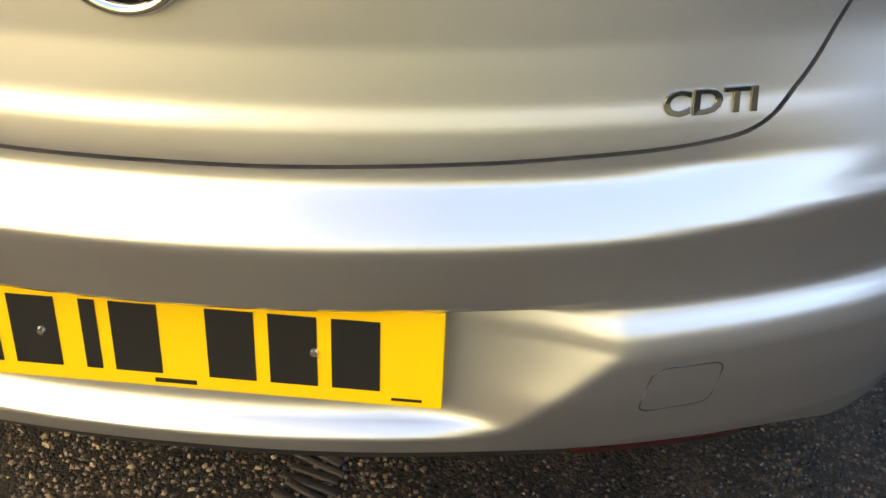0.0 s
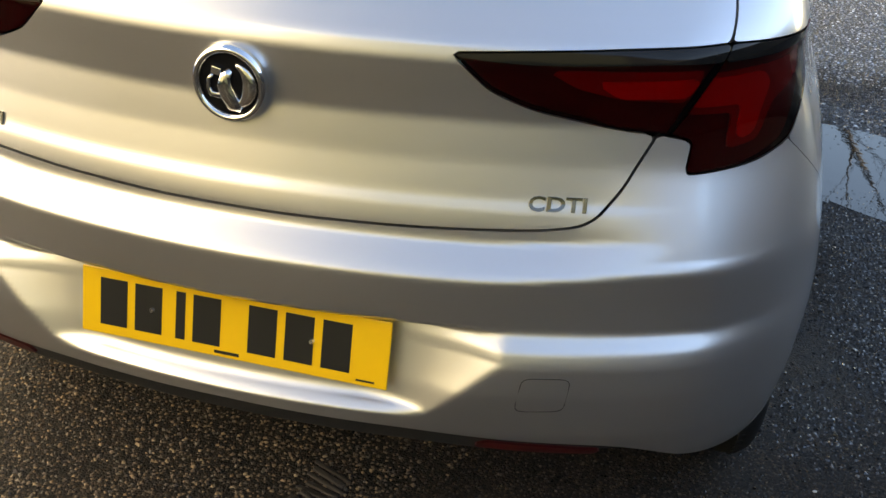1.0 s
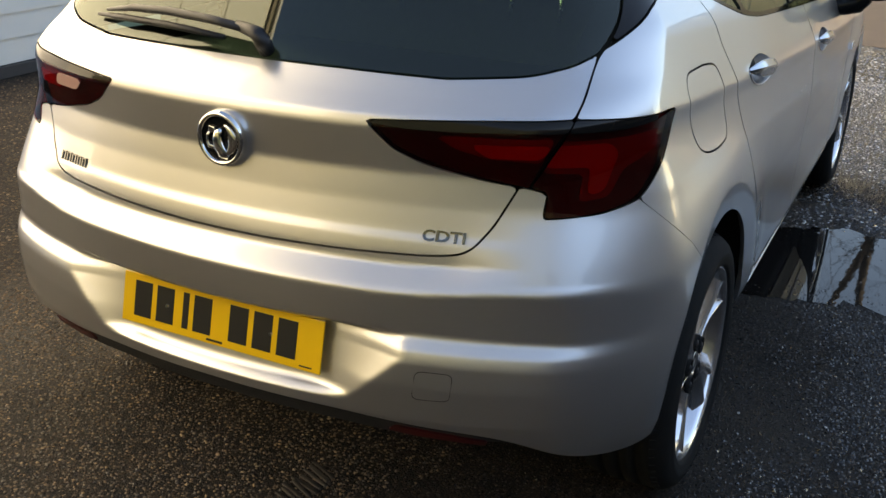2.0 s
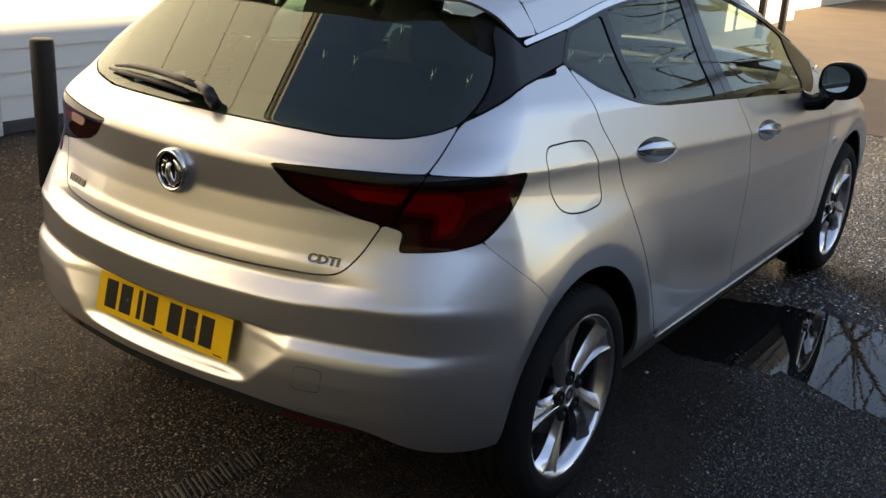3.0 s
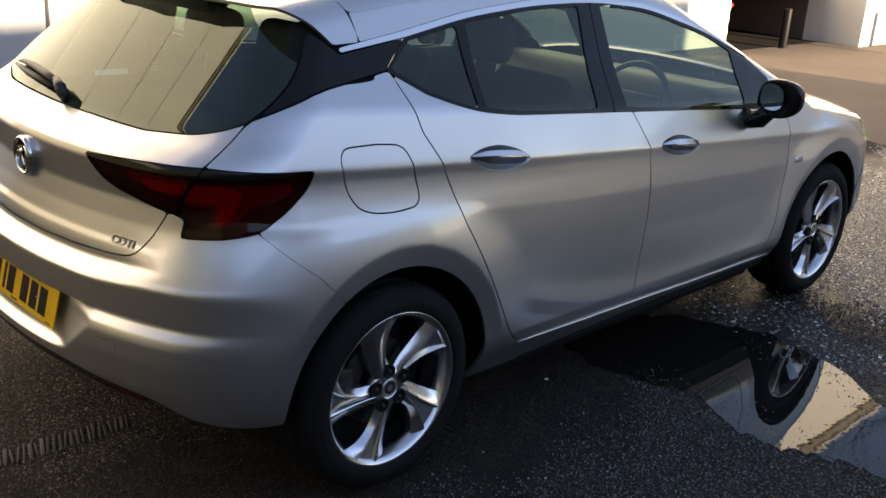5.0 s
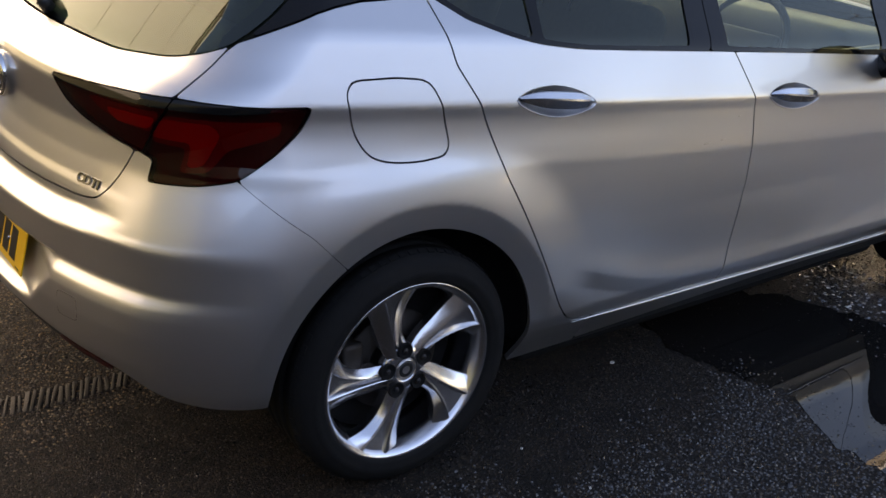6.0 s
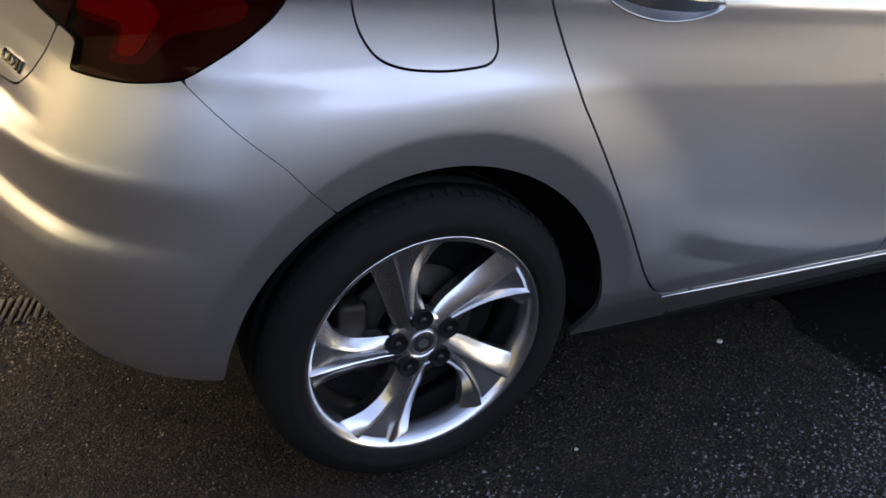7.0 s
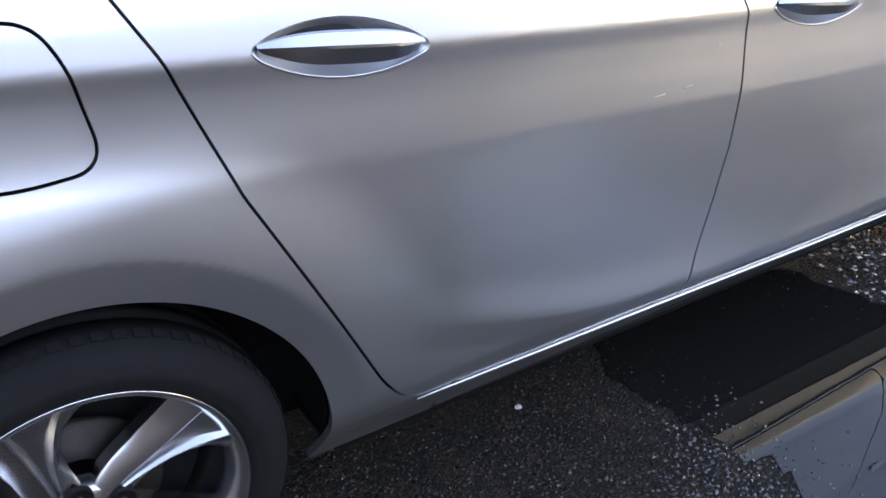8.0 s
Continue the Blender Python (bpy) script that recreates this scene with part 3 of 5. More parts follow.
# flanks
for side in (1, -1):
    panel("quarter_panel", WRAP, both(but(lambda P, S: np.maximum(0.56 - S, np.where(P[..., 2] > 1.03, S - Y(2.5), S - Y(0.62))), GATE_F, LAMP_F, lambda P, S: BUMPER_F(P, S) + 0.0016, FLAP_F, sd(REAR_DOOR), DLO_F, CHROME_F, CPANEL_F, ARCH, sd(FRONT_DOOR)), over,
                                       lambda P, S: 0.217 - P[..., 2], lambda P, S: np.where(P[..., 2] < 0.45, Y(0.05) - S, -1), lambda P, S: np.where(P[..., 2] > 1.2, 0.026 - P[..., 1], -1)), PAINT, car, sides=(side,))
    panel("fuel_flap", WRAP, but(FLAP_F), PAINT, car, sides=(side,)) if side == 1 else None
    panel("rear_pillar_cover", WRAP, both(but(CPANEL_F, GATE_F, CHROME_F), over), GLOSS_BLACK, car, "gloss black rear pillar cover", sides=(side,), depth=0.008)
    door = panel("rear_door", WRAP, but(sd(REAR_DOOR), DLO_F, ARCH, CHROME_F, HANDLE_F[0]), PAINT, car, sides=(side,))
    door2 = panel("front_door", WRAP, but(sd(FRONT_DOOR), DLO_F, CHROME_F, HANDLE_F[1]), PAINT, car, sides=(side,))
    door_handle(0, door, side)
    door_handle(1, door2, side)
    panel("window", WRAP, sd(QUARTER_GLASS), PRIVACY, door, "tinted rear quarter glass", sides=(side,), depth=0.003, lift=-0.004)
    panel("window", WRAP, sd(REAR_GLASS), PRIVACY, door, "tinted rear door glass", sides=(side,), depth=0.003, lift=-0.004)
    panel("window", WRAP, sd(FRONT_GLASS), GLASS, door2, "clear front door glass", sides=(side,), depth=0.003, lift=-0.004)
    cut = [sd(QUARTER_GLASS), sd(REAR_GLASS), sd(FRONT_GLASS)]
    pillar = lambda P, S: S - Y(1.045) - 0.36 * (P[..., 2] - 1.2)
    panel("window_frame", WRAP, both(but(DLO_F, *cut, gap=0.0), lambda P, S: pillar(P, S) + 0.002), GLOSS_BLACK, door, "black window frame", sides=(side,), depth=0.008)
    panel("window_frame", WRAP, both(but(DLO_F, *cut, gap=0.0), lambda P, S: 0.002 - pillar(P, S)), GLOSS_BLACK, door2, "black window frame", sides=(side,), depth=0.008)
    panel("window_trim", WRAP, CHROME_F, CHROME, car, "polished chrome strip over the side windows", sides=(side,), depth=0.01, lift=0.003)
    under_doors = but(lambda P, S: np.maximum(Y(0.6225) - S, S - Y(2.45)), sd(REAR_DOOR), sd(FRONT_DOOR), ARCH)
    rocker_low = lambda P: 0.222 + 0.034 * np.clip((P[..., 1] - 0.55) / 0.9, 0, 1)
    panel("rocker_panel", WRAP, both(under_doors, lambda P, S: P[..., 2] - 0.33, lambda P, S: rocker_low(P) - P[..., 2]), PAINT, car, sides=(side,))
    # shade below the rocker, put in as a black strip
    panel("sill", WRAP, both(under_doors, lambda P, S: P[..., 2] - rocker_low(P) + 0.001, lambda P, S: 0.205 - P[..., 2]), SATIN_BLACK, car, "black lower sill, standing for the shade under the doors", sides=(side,), lift=-0.004)
    panel("front_wing", WRAP, both(but(lambda P, S: np.maximum(Y(2.05) - S, S - Y(3.02)), sd(FRONT_DOOR), DLO_F, CHROME_F, ARCH), over, lambda P, S: 0.24 - P[..., 2],
                                     lambda P, S: np.where(P[..., 1] < 2.45, np.maximum(0.33 - P[..., 2], P[..., 2] - 1.03), -1)), PAINT, car, sides=(side,))

# roof and front
HEADLAMP = sd(rounded([(Y(2.78), 0.835), (Y(2.95), 0.80), (S_END - 0.40, 0.72), (S_END - 0.42, 0.64), (Y(3.05), 0.70)]))
roof = panel("roof", ROOF, both(lambda P, S: 0.0003 - over(P, S), lambda P, S: spoiler_front(np.abs(P[..., 0])) + 0.0015 - P[..., 1], lambda P, S: P[..., 1] - 1.47), PAINT, car)
spoiler = panel("roof_spoiler", ROOF, lambda P, S: np.maximum.reduce([spoiler_back(np.abs(P[..., 0])) - P[..., 1], P[..., 1] - spoiler_front(np.abs(P[..., 0])) + 0.0015, np.abs(P[..., 0]) - 0.625, 1.265 - P[..., 2]]), PAINT, car, depth=0.009)
panel("windscreen", FORE, both(lambda P, S: 0.002 - over(P, S), lambda P, S: 1.475 - P[..., 1], lambda P, S: P[..., 1] - 2.42), GLASS, car, "clear windscreen", depth=0.004)
panel("bonnet", FORE, both(lambda P, S: 0.002 - over(P, S), lambda P, S: 2.44 - P[..., 1], lambda P, S: P[..., 1] - 3.28 + 0.25 * P[..., 0] ** 2), PAINT, car)
panel("front_bumper", WRAP, both(but(lambda P, S: np.maximum(Y(3.024) - S, 0.20 - P[..., 2]), HEADLAMP, ARCH), lambda P, S: np.maximum(0.002 - (-over(P, S)), -1) * 0 + np.where(P[..., 1] > 3.28, P[..., 2] - 0.86, over(P, S))), PAINT, car)
for side in (1, -1):
    panel("headlamp", WRAP, but(HEADLAMP), GLASS, car, "clear headlamp lens", sides=(side,), depth=0.01)

# under the skin: the dark shell behind the joints, arch liners and floor
panel("body_shell", WRAP, both(lambda P, S: P[..., 2] - 0.985 + 0.03 * ease(1.5, 3.0, S), lambda P, S: np.where(S < 1.15, bumper_low(S) + 0.012, 0.25) - P[..., 2], lambda P, S: -arches(0.40)(P, S), lambda P, S: np.where(S < 0.8, P[..., 2] - 1.03, -1)), DARK, car, depth=0.0, lift=-0.034)
panel("body_shell", WRAP, lambda P, S: np.maximum.reduce([-GATE_F(P, S) - 0.05 + 0.0 * S, SCREEN_F(P, S) * 0 + P[..., 2] - 1.45, 1.0 - P[..., 2], -DLO_F(P, S) + 0.012, S - Y(2.3), over(P, S), 0.72 - S]), DARK, car, depth=0.0, lift=-0.016)
panel("headlining", ROOF, lambda P, S: np.maximum.reduce([np.abs(P[..., 0]) - 0.53, -0.10 - P[..., 1], P[..., 1] - 1.44]), TRIM_GREY, car, depth=0.0, lift=-0.03)
panel("bumper_valance", WRAP, lambda P, S: np.maximum.reduce([P[..., 2] - bumper_low(S) - 0.02, bumper_low(S) - 0.046 * (1 - ease(0.45, 0.70, S)) - P[..., 2], S - 0.70]), SATIN_BLACK, car, "black plastic lower bumper", depth=0.01, lift=-0.012)


def side_x(y, z):
    """Half width of the whole skin at a place of the side view."""
    lo, hi = 0.3, 1.0
    for _ in range(24):
        mid = (lo + hi) / 2
        lo, hi = (mid, hi) if body(np.array(mid), np.array(y), np.array(z)) < 0 else (lo, mid)
    return lo


for side in (1, -1):
    panel("reflector", WRAP, sd(rounded([(0.39, 0.376), (0.41, 0.389), (0.50, 0.380), (0.57, 0.371), (0.56, 0.361), (0.45, 0.369)])), REFLECTOR, car, "red rear reflector strip", depth=0.006, lift=-0.007, sides=(side,))
    for hub in (0.0, WHEELBASE):
        bm = bmesh.new()
        rows = []
        for x, r in ((0.869, 0.3800), (0.80, 0.404), (0.62, 0.408), (0.60, 0.15), (0.60, 0.0)):
            rows.append([bm.verts.new((side * min(x, side_x(hub + r * math.cos(a), HUB_Z + r * math.sin(a)) - 0.013), hub + r * math.cos(a), HUB_Z + r * math.sin(a))) for a in np.linspace(-0.12, math.pi - (0.03 if hub == 0 else -0.15), 40)])
        for r0, r1 in zip(rows, rows[1:]):
            for a, b, c, d in zip(r0, r0[1:], r1[1:], r1):
                bm.faces.new((a, b, c, d))
        part("arch_liner", bm, DARK, car)
# unseen floor boxes, sized to block light and keep the ground beneath dark
bm = box((1.27, 3.36, 0.17), (0, 1.42, 0.245), 0.02)
box((1.56, 1.80, 0.14), (0, 1.33, 0.235), 0.03, bm=bm)
box((1.16, 0.30, 0.16), (0, -0.29, 0.35), 0.04, bm=bm)
part("underbody", bm, DARK, car)


# wheels
def spoke(name, wheel, turn, radii, left, ridge, right, tops, fall_left, fall_right, mat, fine=11):
    """A roof-shaped blade from hub to rim: its two edges and its ridge in degrees, the ridge's height and how far each flank falls away."""
    r0 = np.array(radii)
    rr = np.linspace(r0[0], r0[-1], fine)
    at = lambda v: table(list(zip(radii, v)), 0.006)(rr)
    bm = bmesh.new()
    rings = []
    for r, a, m, b, x, fa, fb in zip(rr, at(left), at(ridge), at(right), at(tops), at(fall_left), at(fall_right)):
        shape = ((a - (a - m) * 0.10, x - fa - 0.030), (a, x - fa - 0.003), (a + (m - a) * 0.12, x - fa * 0.97), (a + (m - a) * 0.5, x - fa * 0.52), (m + (a - m) * 0.10, x - fa * 0.04), (m, x),
                 (m + (b - m) * 0.25, x - fb * 0.12), (b + (m - b) * 0.15, x - fb * 0.92), (b, x - fb - 0.003), (b + (m - b) * 0.1, x - fb - 0.030))
        rings.append([bm.verts.new((v, r * math.cos(math.radians(q + turn)), r * math.sin(math.radians(q + turn)))) for q, v in shape])
    n = len(rings[0])
    for a, b in zip(rings, rings[1:]):
        for i in range(n):
            bm.faces.new((a[i], b[i], b[(i + 1) % n], a[(i + 1) % n]))
    bmesh.ops.recalc_face_normals(bm, faces=bm.faces)
    part(name, bm, mat, wheel).data.set_sharp_from_angle(angle=radians(26))


def wheel_at(at, turn, spin):
    """An 18-inch alloy wheel with five twin spokes and its tyre, about the x axis, face towards +x."""
    prof = [(-0.19, 0.20), (-0.19, 0.236), (-0.175, 0.236), (-0.16, 0.222), (-0.05, 0.214), (-0.030, 0.216), (-0.022, 0.221), (-0.012, 0.2225), (-0.004, 0.228), (0.0015, 0.234), (0.004, 0.239), (0.002, 0.2425), (-0.006, 0.243), (-0.012, 0.236)]
    wheel = part("wheel", lathe(prof, 96), ALLOY, car, "twin-spoke silver alloy wheel with black tyre")
    wheel.location, wheel.rotation_euler = at, turn
    for k in range(5):
        q = 36 + 72 * k + spin
        spoke("spoke", wheel, q, (0.045, 0.085, 0.13, 0.18, 0.230), (44, 30, 20, 16, 15), (16, 9, 5.5, 4, 3.5), (9, 5, 2, 0.5, 0), (-0.015, -0.016, -0.013, -0.008, -0.003), (0.005, 0.012, 0.017, 0.020, 0.016), (0.005, 0.010, 0.013, 0.016, 0.016), ALLOY)
        spoke("spoke", wheel, q, (0.072, 0.10, 0.14, 0.18, 0.230), (5, 1, -3, -7, -12), (1, -3, -6.5, -10.5, -16), (-20, -13.5, -12.5, -17, -29), (-0.017, -0.016, -0.013, -0.008, -0.003), (0.006, 0.010, 0.013, 0.016, 0.016), (0.008, 0.014, 0.018, 0.021, 0.018), ALLOY)
        spoke("spoke_web", wheel, q, (0.075, 0.12, 0.17, 0.228), (9, 6, 4, 4), (2, -1, -3, -6), (-4, -7, -10, -15), (-0.030, -0.030, -0.025, -0.010), (0.0, 0.0, 0.0, 0.0), (0.0, 0.0, 0.0, 0.0), ALLOY)
    bm = lathe([(-0.05, 0.066), (-0.026, 0.066), (-0.019, 0.058), (-0.016, 0.044), (-0.0145, 0.034), (-0.017, 0.030), (-0.022, 0.0285)], 60)
    part("hub", bm, ALLOY, wheel)
    for k in range(5):
        a = math.radians(36 + 72 * k + spin - 11)
        # shallow pocket closed by a dark disc, whose colour stands for a deep hole's shade
        part("bolt_pocket", lathe([(-0.020, 0.0215), (-0.0108, 0.0208), (-0.0108, 0.0196), (-0.0150, 0.0185), (-0.0155, 0.0)], 24, at=(0, 0.056 * math.cos(a), 0.056 * math.sin(a))), DARK, wheel)
        part("wheel_bolt", tube(0.008, 0.007, 0.004, (-0.0125, 0.056 * math.cos(a), 0.056 * math.sin(a)), (0, 90, 0), 6), SATIN_BLACK, wheel)
    part("centre_cap", lathe([(-0.024, 0.029), (-0.0165, 0.028), (-0.0145, 0.025), (-0.0155, 0.023), (-0.0155, 0.0)], 40), SATIN_CHROME, wheel, "silver centre cap with plain emblem")
    part("emblem", lathe([(-0.0152, 0.0205), (-0.0140, 0.018), (-0.0152, 0.011)], 32), SATIN_BLACK, wheel)
    part("brake_disc", lathe([(-0.09, 0.07), (-0.075, 0.07), (-0.072, 0.075), (-0.080, 0.080), (-0.080, 0.134), (-0.092, 0.134)], 64), IRON, wheel)
    part("brake_caliper", box((0.05, 0.06, 0.12), (-0.085, -0.125, 0.02), 0.012), IRON, wheel)
    part("inner_drum", lathe([(-0.12, 0.21), (-0.12, 0.0)], 40), DARK, wheel)
    # tyre: bulged wall, rim guard, shoulder blocks and grooved tread
    prof = [(-0.008, 0.234), (0.004, 0.2425), (0.010, 0.2475), (0.0095, 0.2535), (0.013, 0.262), (0.0135, 0.275), (0.0125, 0.2765), (0.010, 0.286), (0.003, 0.298), (-0.006, 0.306), (-0.014, 0.311)]
    tread = [(-0.030, 0.3165), (-0.058, 0.318), (-0.060, 0.311), (-0.068, 0.311), (-0.070, 0.3185), (-0.098, 0.319), (-0.100, 0.312), (-0.108, 0.312), (-0.110, 0.319), (-0.140, 0.3185), (-0.142, 0.311), (-0.150, 0.311), (-0.152, 0.318), (-0.176, 0.3165), (-0.192, 0.311), (-0.200, 0.303), (-0.205, 0.285), (-0.205, 0.262), (-0.198, 0.244), (-0.190, 0.234)]
    tyre = part("tyre", lathe(prof + tread, 120), RUBBER, wheel)
    bm = bmesh.new()
    for k in range(72):
        a = 2 * math.pi * k / 72
        m = Matrix.Rotation(a, 4, "X") @ pose(-0.024, 0, 0.3142, 0, 20, 0) @ Matrix.Diagonal((0.014, 0.0175, 0.005, 1))
        bmesh.ops.create_cube(bm, size=1, matrix=m)
    part("shoulder_tread", bm, RUBBER, tyre, "", False)
    return wheel


for y, spin in ((0.0, 0.0), (WHEELBASE, 14.0)):
    for side in (1, -1):
        wheel_at((side * (HUB_X + 0.008), y, HUB_Z), (0, 0, 0 if side == 1 else math.pi), spin)

# number plate: yellow, with plain bars for its characters
plate = part("number_plate", box((0.52, 0.004, 0.111), (0, 0, 0), 0.0015), PLATE_YELLOW, car, "yellow rear number plate", False)
plate.location, plate.rotation_euler = (0, -0.7275, 0.5405), (math.radians(-13.5), 0, 0)
for x in (-0.203, -0.142, -0.086, -0.041, 0.053, 0.114, 0.175):
    w = 0.016 if x == -0.086 else 0.047
    part("character_bar", box((w, 0.0012, 0.079), (x, -0.0022, 0.001)), PLATE_BLACK, plate, "", False)
part("small_print", box((0.042, 0.001, 0.005), (-0.005, -0.0022, -0.047)), PLATE_BLACK, plate, "", False)
part("small_print", box((0.030, 0.001, 0.003), (0.225, -0.0022, -0.047)), PLATE_BLACK, plate, "", False)
for x in (-0.135, 0.135):
    part("plate_screw", tube(0.005, 0.0035, 0.004, (x, -0.004, 0.001), (90, 0, 0), 16), CHROME, plate, "", False)

# tailgate emblem: a deep chrome ring with plain raised shapes on black
def emblem():
    p = on_skin(0.0, 0.922, 0.0)[0]
    badge = part("emblem", lathe([(-0.004, 0.046), (0.008, 0.053), (0.016, 0.054), (0.022, 0.051), (0.024, 0.047), (0.021, 0.043), (0.017, 0.042)], 56, "Z"), CHROME, tailgate, "round chrome emblem with plain raised shapes")
    badge.location, badge.rotation_euler, badge.scale = p, (math.radians(90), 0, 0), (1.07, 1.07, 1.0)
    part("disc", lathe([(0.016, 0.043), (0.016, 0.0)], 40, "Z"), GLOSS_BLACK, badge)
    path = [(0.030 * math.cos(a), 0.030 * math.sin(a), 0.0185) for a in np.linspace(math.radians(70), math.radians(-75), 14)]
    part("crescent", sweep(path, [0.002 + 0.009 * math.sin(math.pi * k / 13) for k in range(14)], 8, flat=0.5), CHROME, badge)
    path = [(0.004, 0.020, 0.019), (-0.003, 0.012, 0.020), (-0.006, 0.0, 0.020), (-0.002, -0.014, 0.020), (0.006, -0.028, 0.019), (0.016, -0.034, 0.018)]
    part("curl", sweep(path, [0.003, 0.0085, 0.0115, 0.0125, 0.012, 0.005], 8, flat=0.5), CHROME, badge)
    path = [(-0.022, 0.012, 0.019), (-0.029, 0.004, 0.019), (-0.030, -0.008, 0.019), (-0.026, -0.016, 0.019), (-0.012, -0.018, 0.019)]
    part("hook", sweep(path, [0.002, 0.003, 0.003, 0.0045, 0.004], 8, flat=0.5), CHROME, badge)
    part("pennant", box((0.014, 0.011, 0.004), (-0.017, 0.017, 0.019), 0.001, (0, 0, -12)), CHROME, badge, "", False)


emblem()


def lettering(text, s0, s1, z0, z1, height, mat, parent, label):
    """Raised letters laid on the tailgate between two places."""
    curve = bpy.data.curves.new("letters", "FONT")
    curve.body, curve.extrude, curve.bevel_depth, curve.size = text, 0.05, 0.012, 1.0
    curve.resolution_u, curve.offset = 3, 0.018
    ob = bpy.data.objects.new("letters", curve)
    scene.collection.objects.link(ob)
    mesh = bpy.data.meshes.new_from_object(ob.evaluated_get(bpy.context.evaluated_depsgraph_get()))
    bpy.data.objects.remove(ob)
    co = np.array([v.co[:] for v in mesh.vertices])
    lo, hi = co.min(0), co.max(0)
    u = (co - lo) / (hi - lo)
    mesh.vertices.foreach_set("co", on_skin(s0 + (s1 - s0) * u[:, 0], z0 + (z1 - z0) * u[:, 1], height * u[:, 2]).ravel())
    mesh.materials.clear()
    return finish("lettering", mesh, mat, parent, label, False)


BADGE_CHROME = material("badge_chrome", (0.17, 0.17, 0.165), 0.18, 1.0)
lettering("CDTI", 0.434, 0.508, 0.778, 0.799, 0.003, BADGE_CHROME, tailgate, "raised chrome model letters")
for k in range(5):
    s0 = 0.420 + 0.019 * k
    bm = bmesh.new()
    for a, b, c, d in ((0.0, 0.003, 0.0, 0.020), (0.011, 0.014, 0.0, 0.020), (0.0, 0.014, 0.017, 0.020)):
        q = on_skin(np.array([s0 + a, s0 + b, s0 + b, s0 + a] * 2), np.array([0.782 + c, 0.782 + c, 0.782 + d, 0.782 + d] * 2), np.array([-0.001] * 4 + [0.003] * 4), -1)
        v = [bm.verts.new(p) for p in q]
        for f in ((0, 1, 2, 3), (4, 5, 6, 7), (0, 1, 5, 4), (1, 2, 6, 5), (2, 3, 7, 6), (3, 0, 4, 7)):
            bm.faces.new([v[i] for i in f])
    bmesh.ops.recalc_face_normals(bm, faces=bm.faces)
    part("badge_bar", bm, BADGE_CHROME, tailgate, "chrome model name as plain bars", False)

# rear wiper
wp = lambda s, z, o, sg: tuple(on_skin(s, z, o, sg)[0])
wiper = part("rear_wiper", sweep([wp(0.03, 1.078, 0.0, 1), wp(0.03, 1.080, 0.026, 1), wp(0.02, 1.086, 0.036, 1), wp(0.005, 1.090, 0.036, 1), wp(0.04, 1.098, 0.033, -1)], [0.017, 0.018, 0.017, 0.014, 0.011], 12), SATIN_BLACK, car, "black rear wiper resting low on the window")
part("wiper_arm", sweep([wp(0.02, 1.094, 0.034, -1), wp(0.12, 1.101, 0.036, -1), wp(0.24, 1.106, 0.032, -1), wp(0.36, 1.104, 0.026, -1), wp(0.46, 1.098, 0.014, -1)], [0.012, 0.013, 0.013, 0.011, 0.006], 10, flat=0.7), SATIN_BLACK, wiper)
part("wiper_blade", sweep([wp(0.08, 1.086, 0.012, -1), wp(0.24, 1.091, 0.014, -1), wp(0.38, 1.090, 0.013, -1), wp(0.50, 1.088, 0.010, -1)], [0.006, 0.008, 0.008, 0.004], 8), SATIN_BLACK, wiper)

# bright lip along the sill, and the small wing badge
for side in (1, -1):
    pts = [tuple(on_skin(Y(y), z, 0.003, side)[0]) for y, z in ((0.545, 0.322), (0.60, 0.3205), (0.85, 0.3125), (1.158, 0.3065), (1.6, 0.295), (2.13, 0.282), (2.24, 0.279))]
    part("sill_strip", sweep(pts, [0.0012, 0.0026, 0.0034, 0.0036, 0.0036, 0.0034, 0.0020], 8), SATIN_CHROME, car, "bright strip along the sill")
    part("wing_badge", box((0.006, 0.07, 0.026), tuple(on_skin(Y(2.285), 0.715, 0.002, side)[0]), 0.003, (0, 0, 0)), CHROME, car, "small chrome wing badge")


# door mirrors
def mirror(side):
    bm = bmesh.new()
    bmesh.ops.create_uvsphere(bm, u_segments=28, v_segments=18, radius=1)
    for v in bm.verts:
        x, y, z = v.co
        sq = lambda q: math.copysign(abs(q) ** 0.72, q)
        v.co = (sq(x) * 0.098 + 0.006 * z, max(y * 0.085, -0.030 + 0.01 * abs(x)), sq(z) * 0.070 * (1 - 0.18 * max(0, x)))
    body_m = part("wing_mirror", bm, GLOSS_BLACK, car, "black wing mirror on a short stalk")
    body_m.location = (side * 0.985, 1.835, 1.035)
    body_m.scale = (side * 0.9, 0.9, 1.08)
    bm = bmesh.new()
    ring = []
    for k in range(28):
        a = 2 * math.pi * k / 28
        c, s = math.cos(a), math.sin(a)
        ring.append(bm.verts.new((math.copysign(abs(c) ** 0.7, c) * 0.064 - 0.012, -0.034, math.copysign(abs(s) ** 0.7, s) * 0.047 * (1 - 0.18 * max(0, c)) + 0.007)))
    bm.faces.new(ring)
    glass = part("mirror_glass", bm, MIRROR, body_m, "mirror glass", False)
    glass.location, glass.rotation_euler = (0, -0.010, 0), (0, 0, math.radians(-15))
    part("stalk", sweep([(-0.05, 0.0, -0.05), (-0.075, 0.0, -0.082), (-0.12, 0.005, -0.095), (-0.20, 0.01, -0.085)], [0.040, 0.036, 0.032, 0.04], 12), GLOSS_BLACK, body_m)


mirror(1)
mirror(-1)


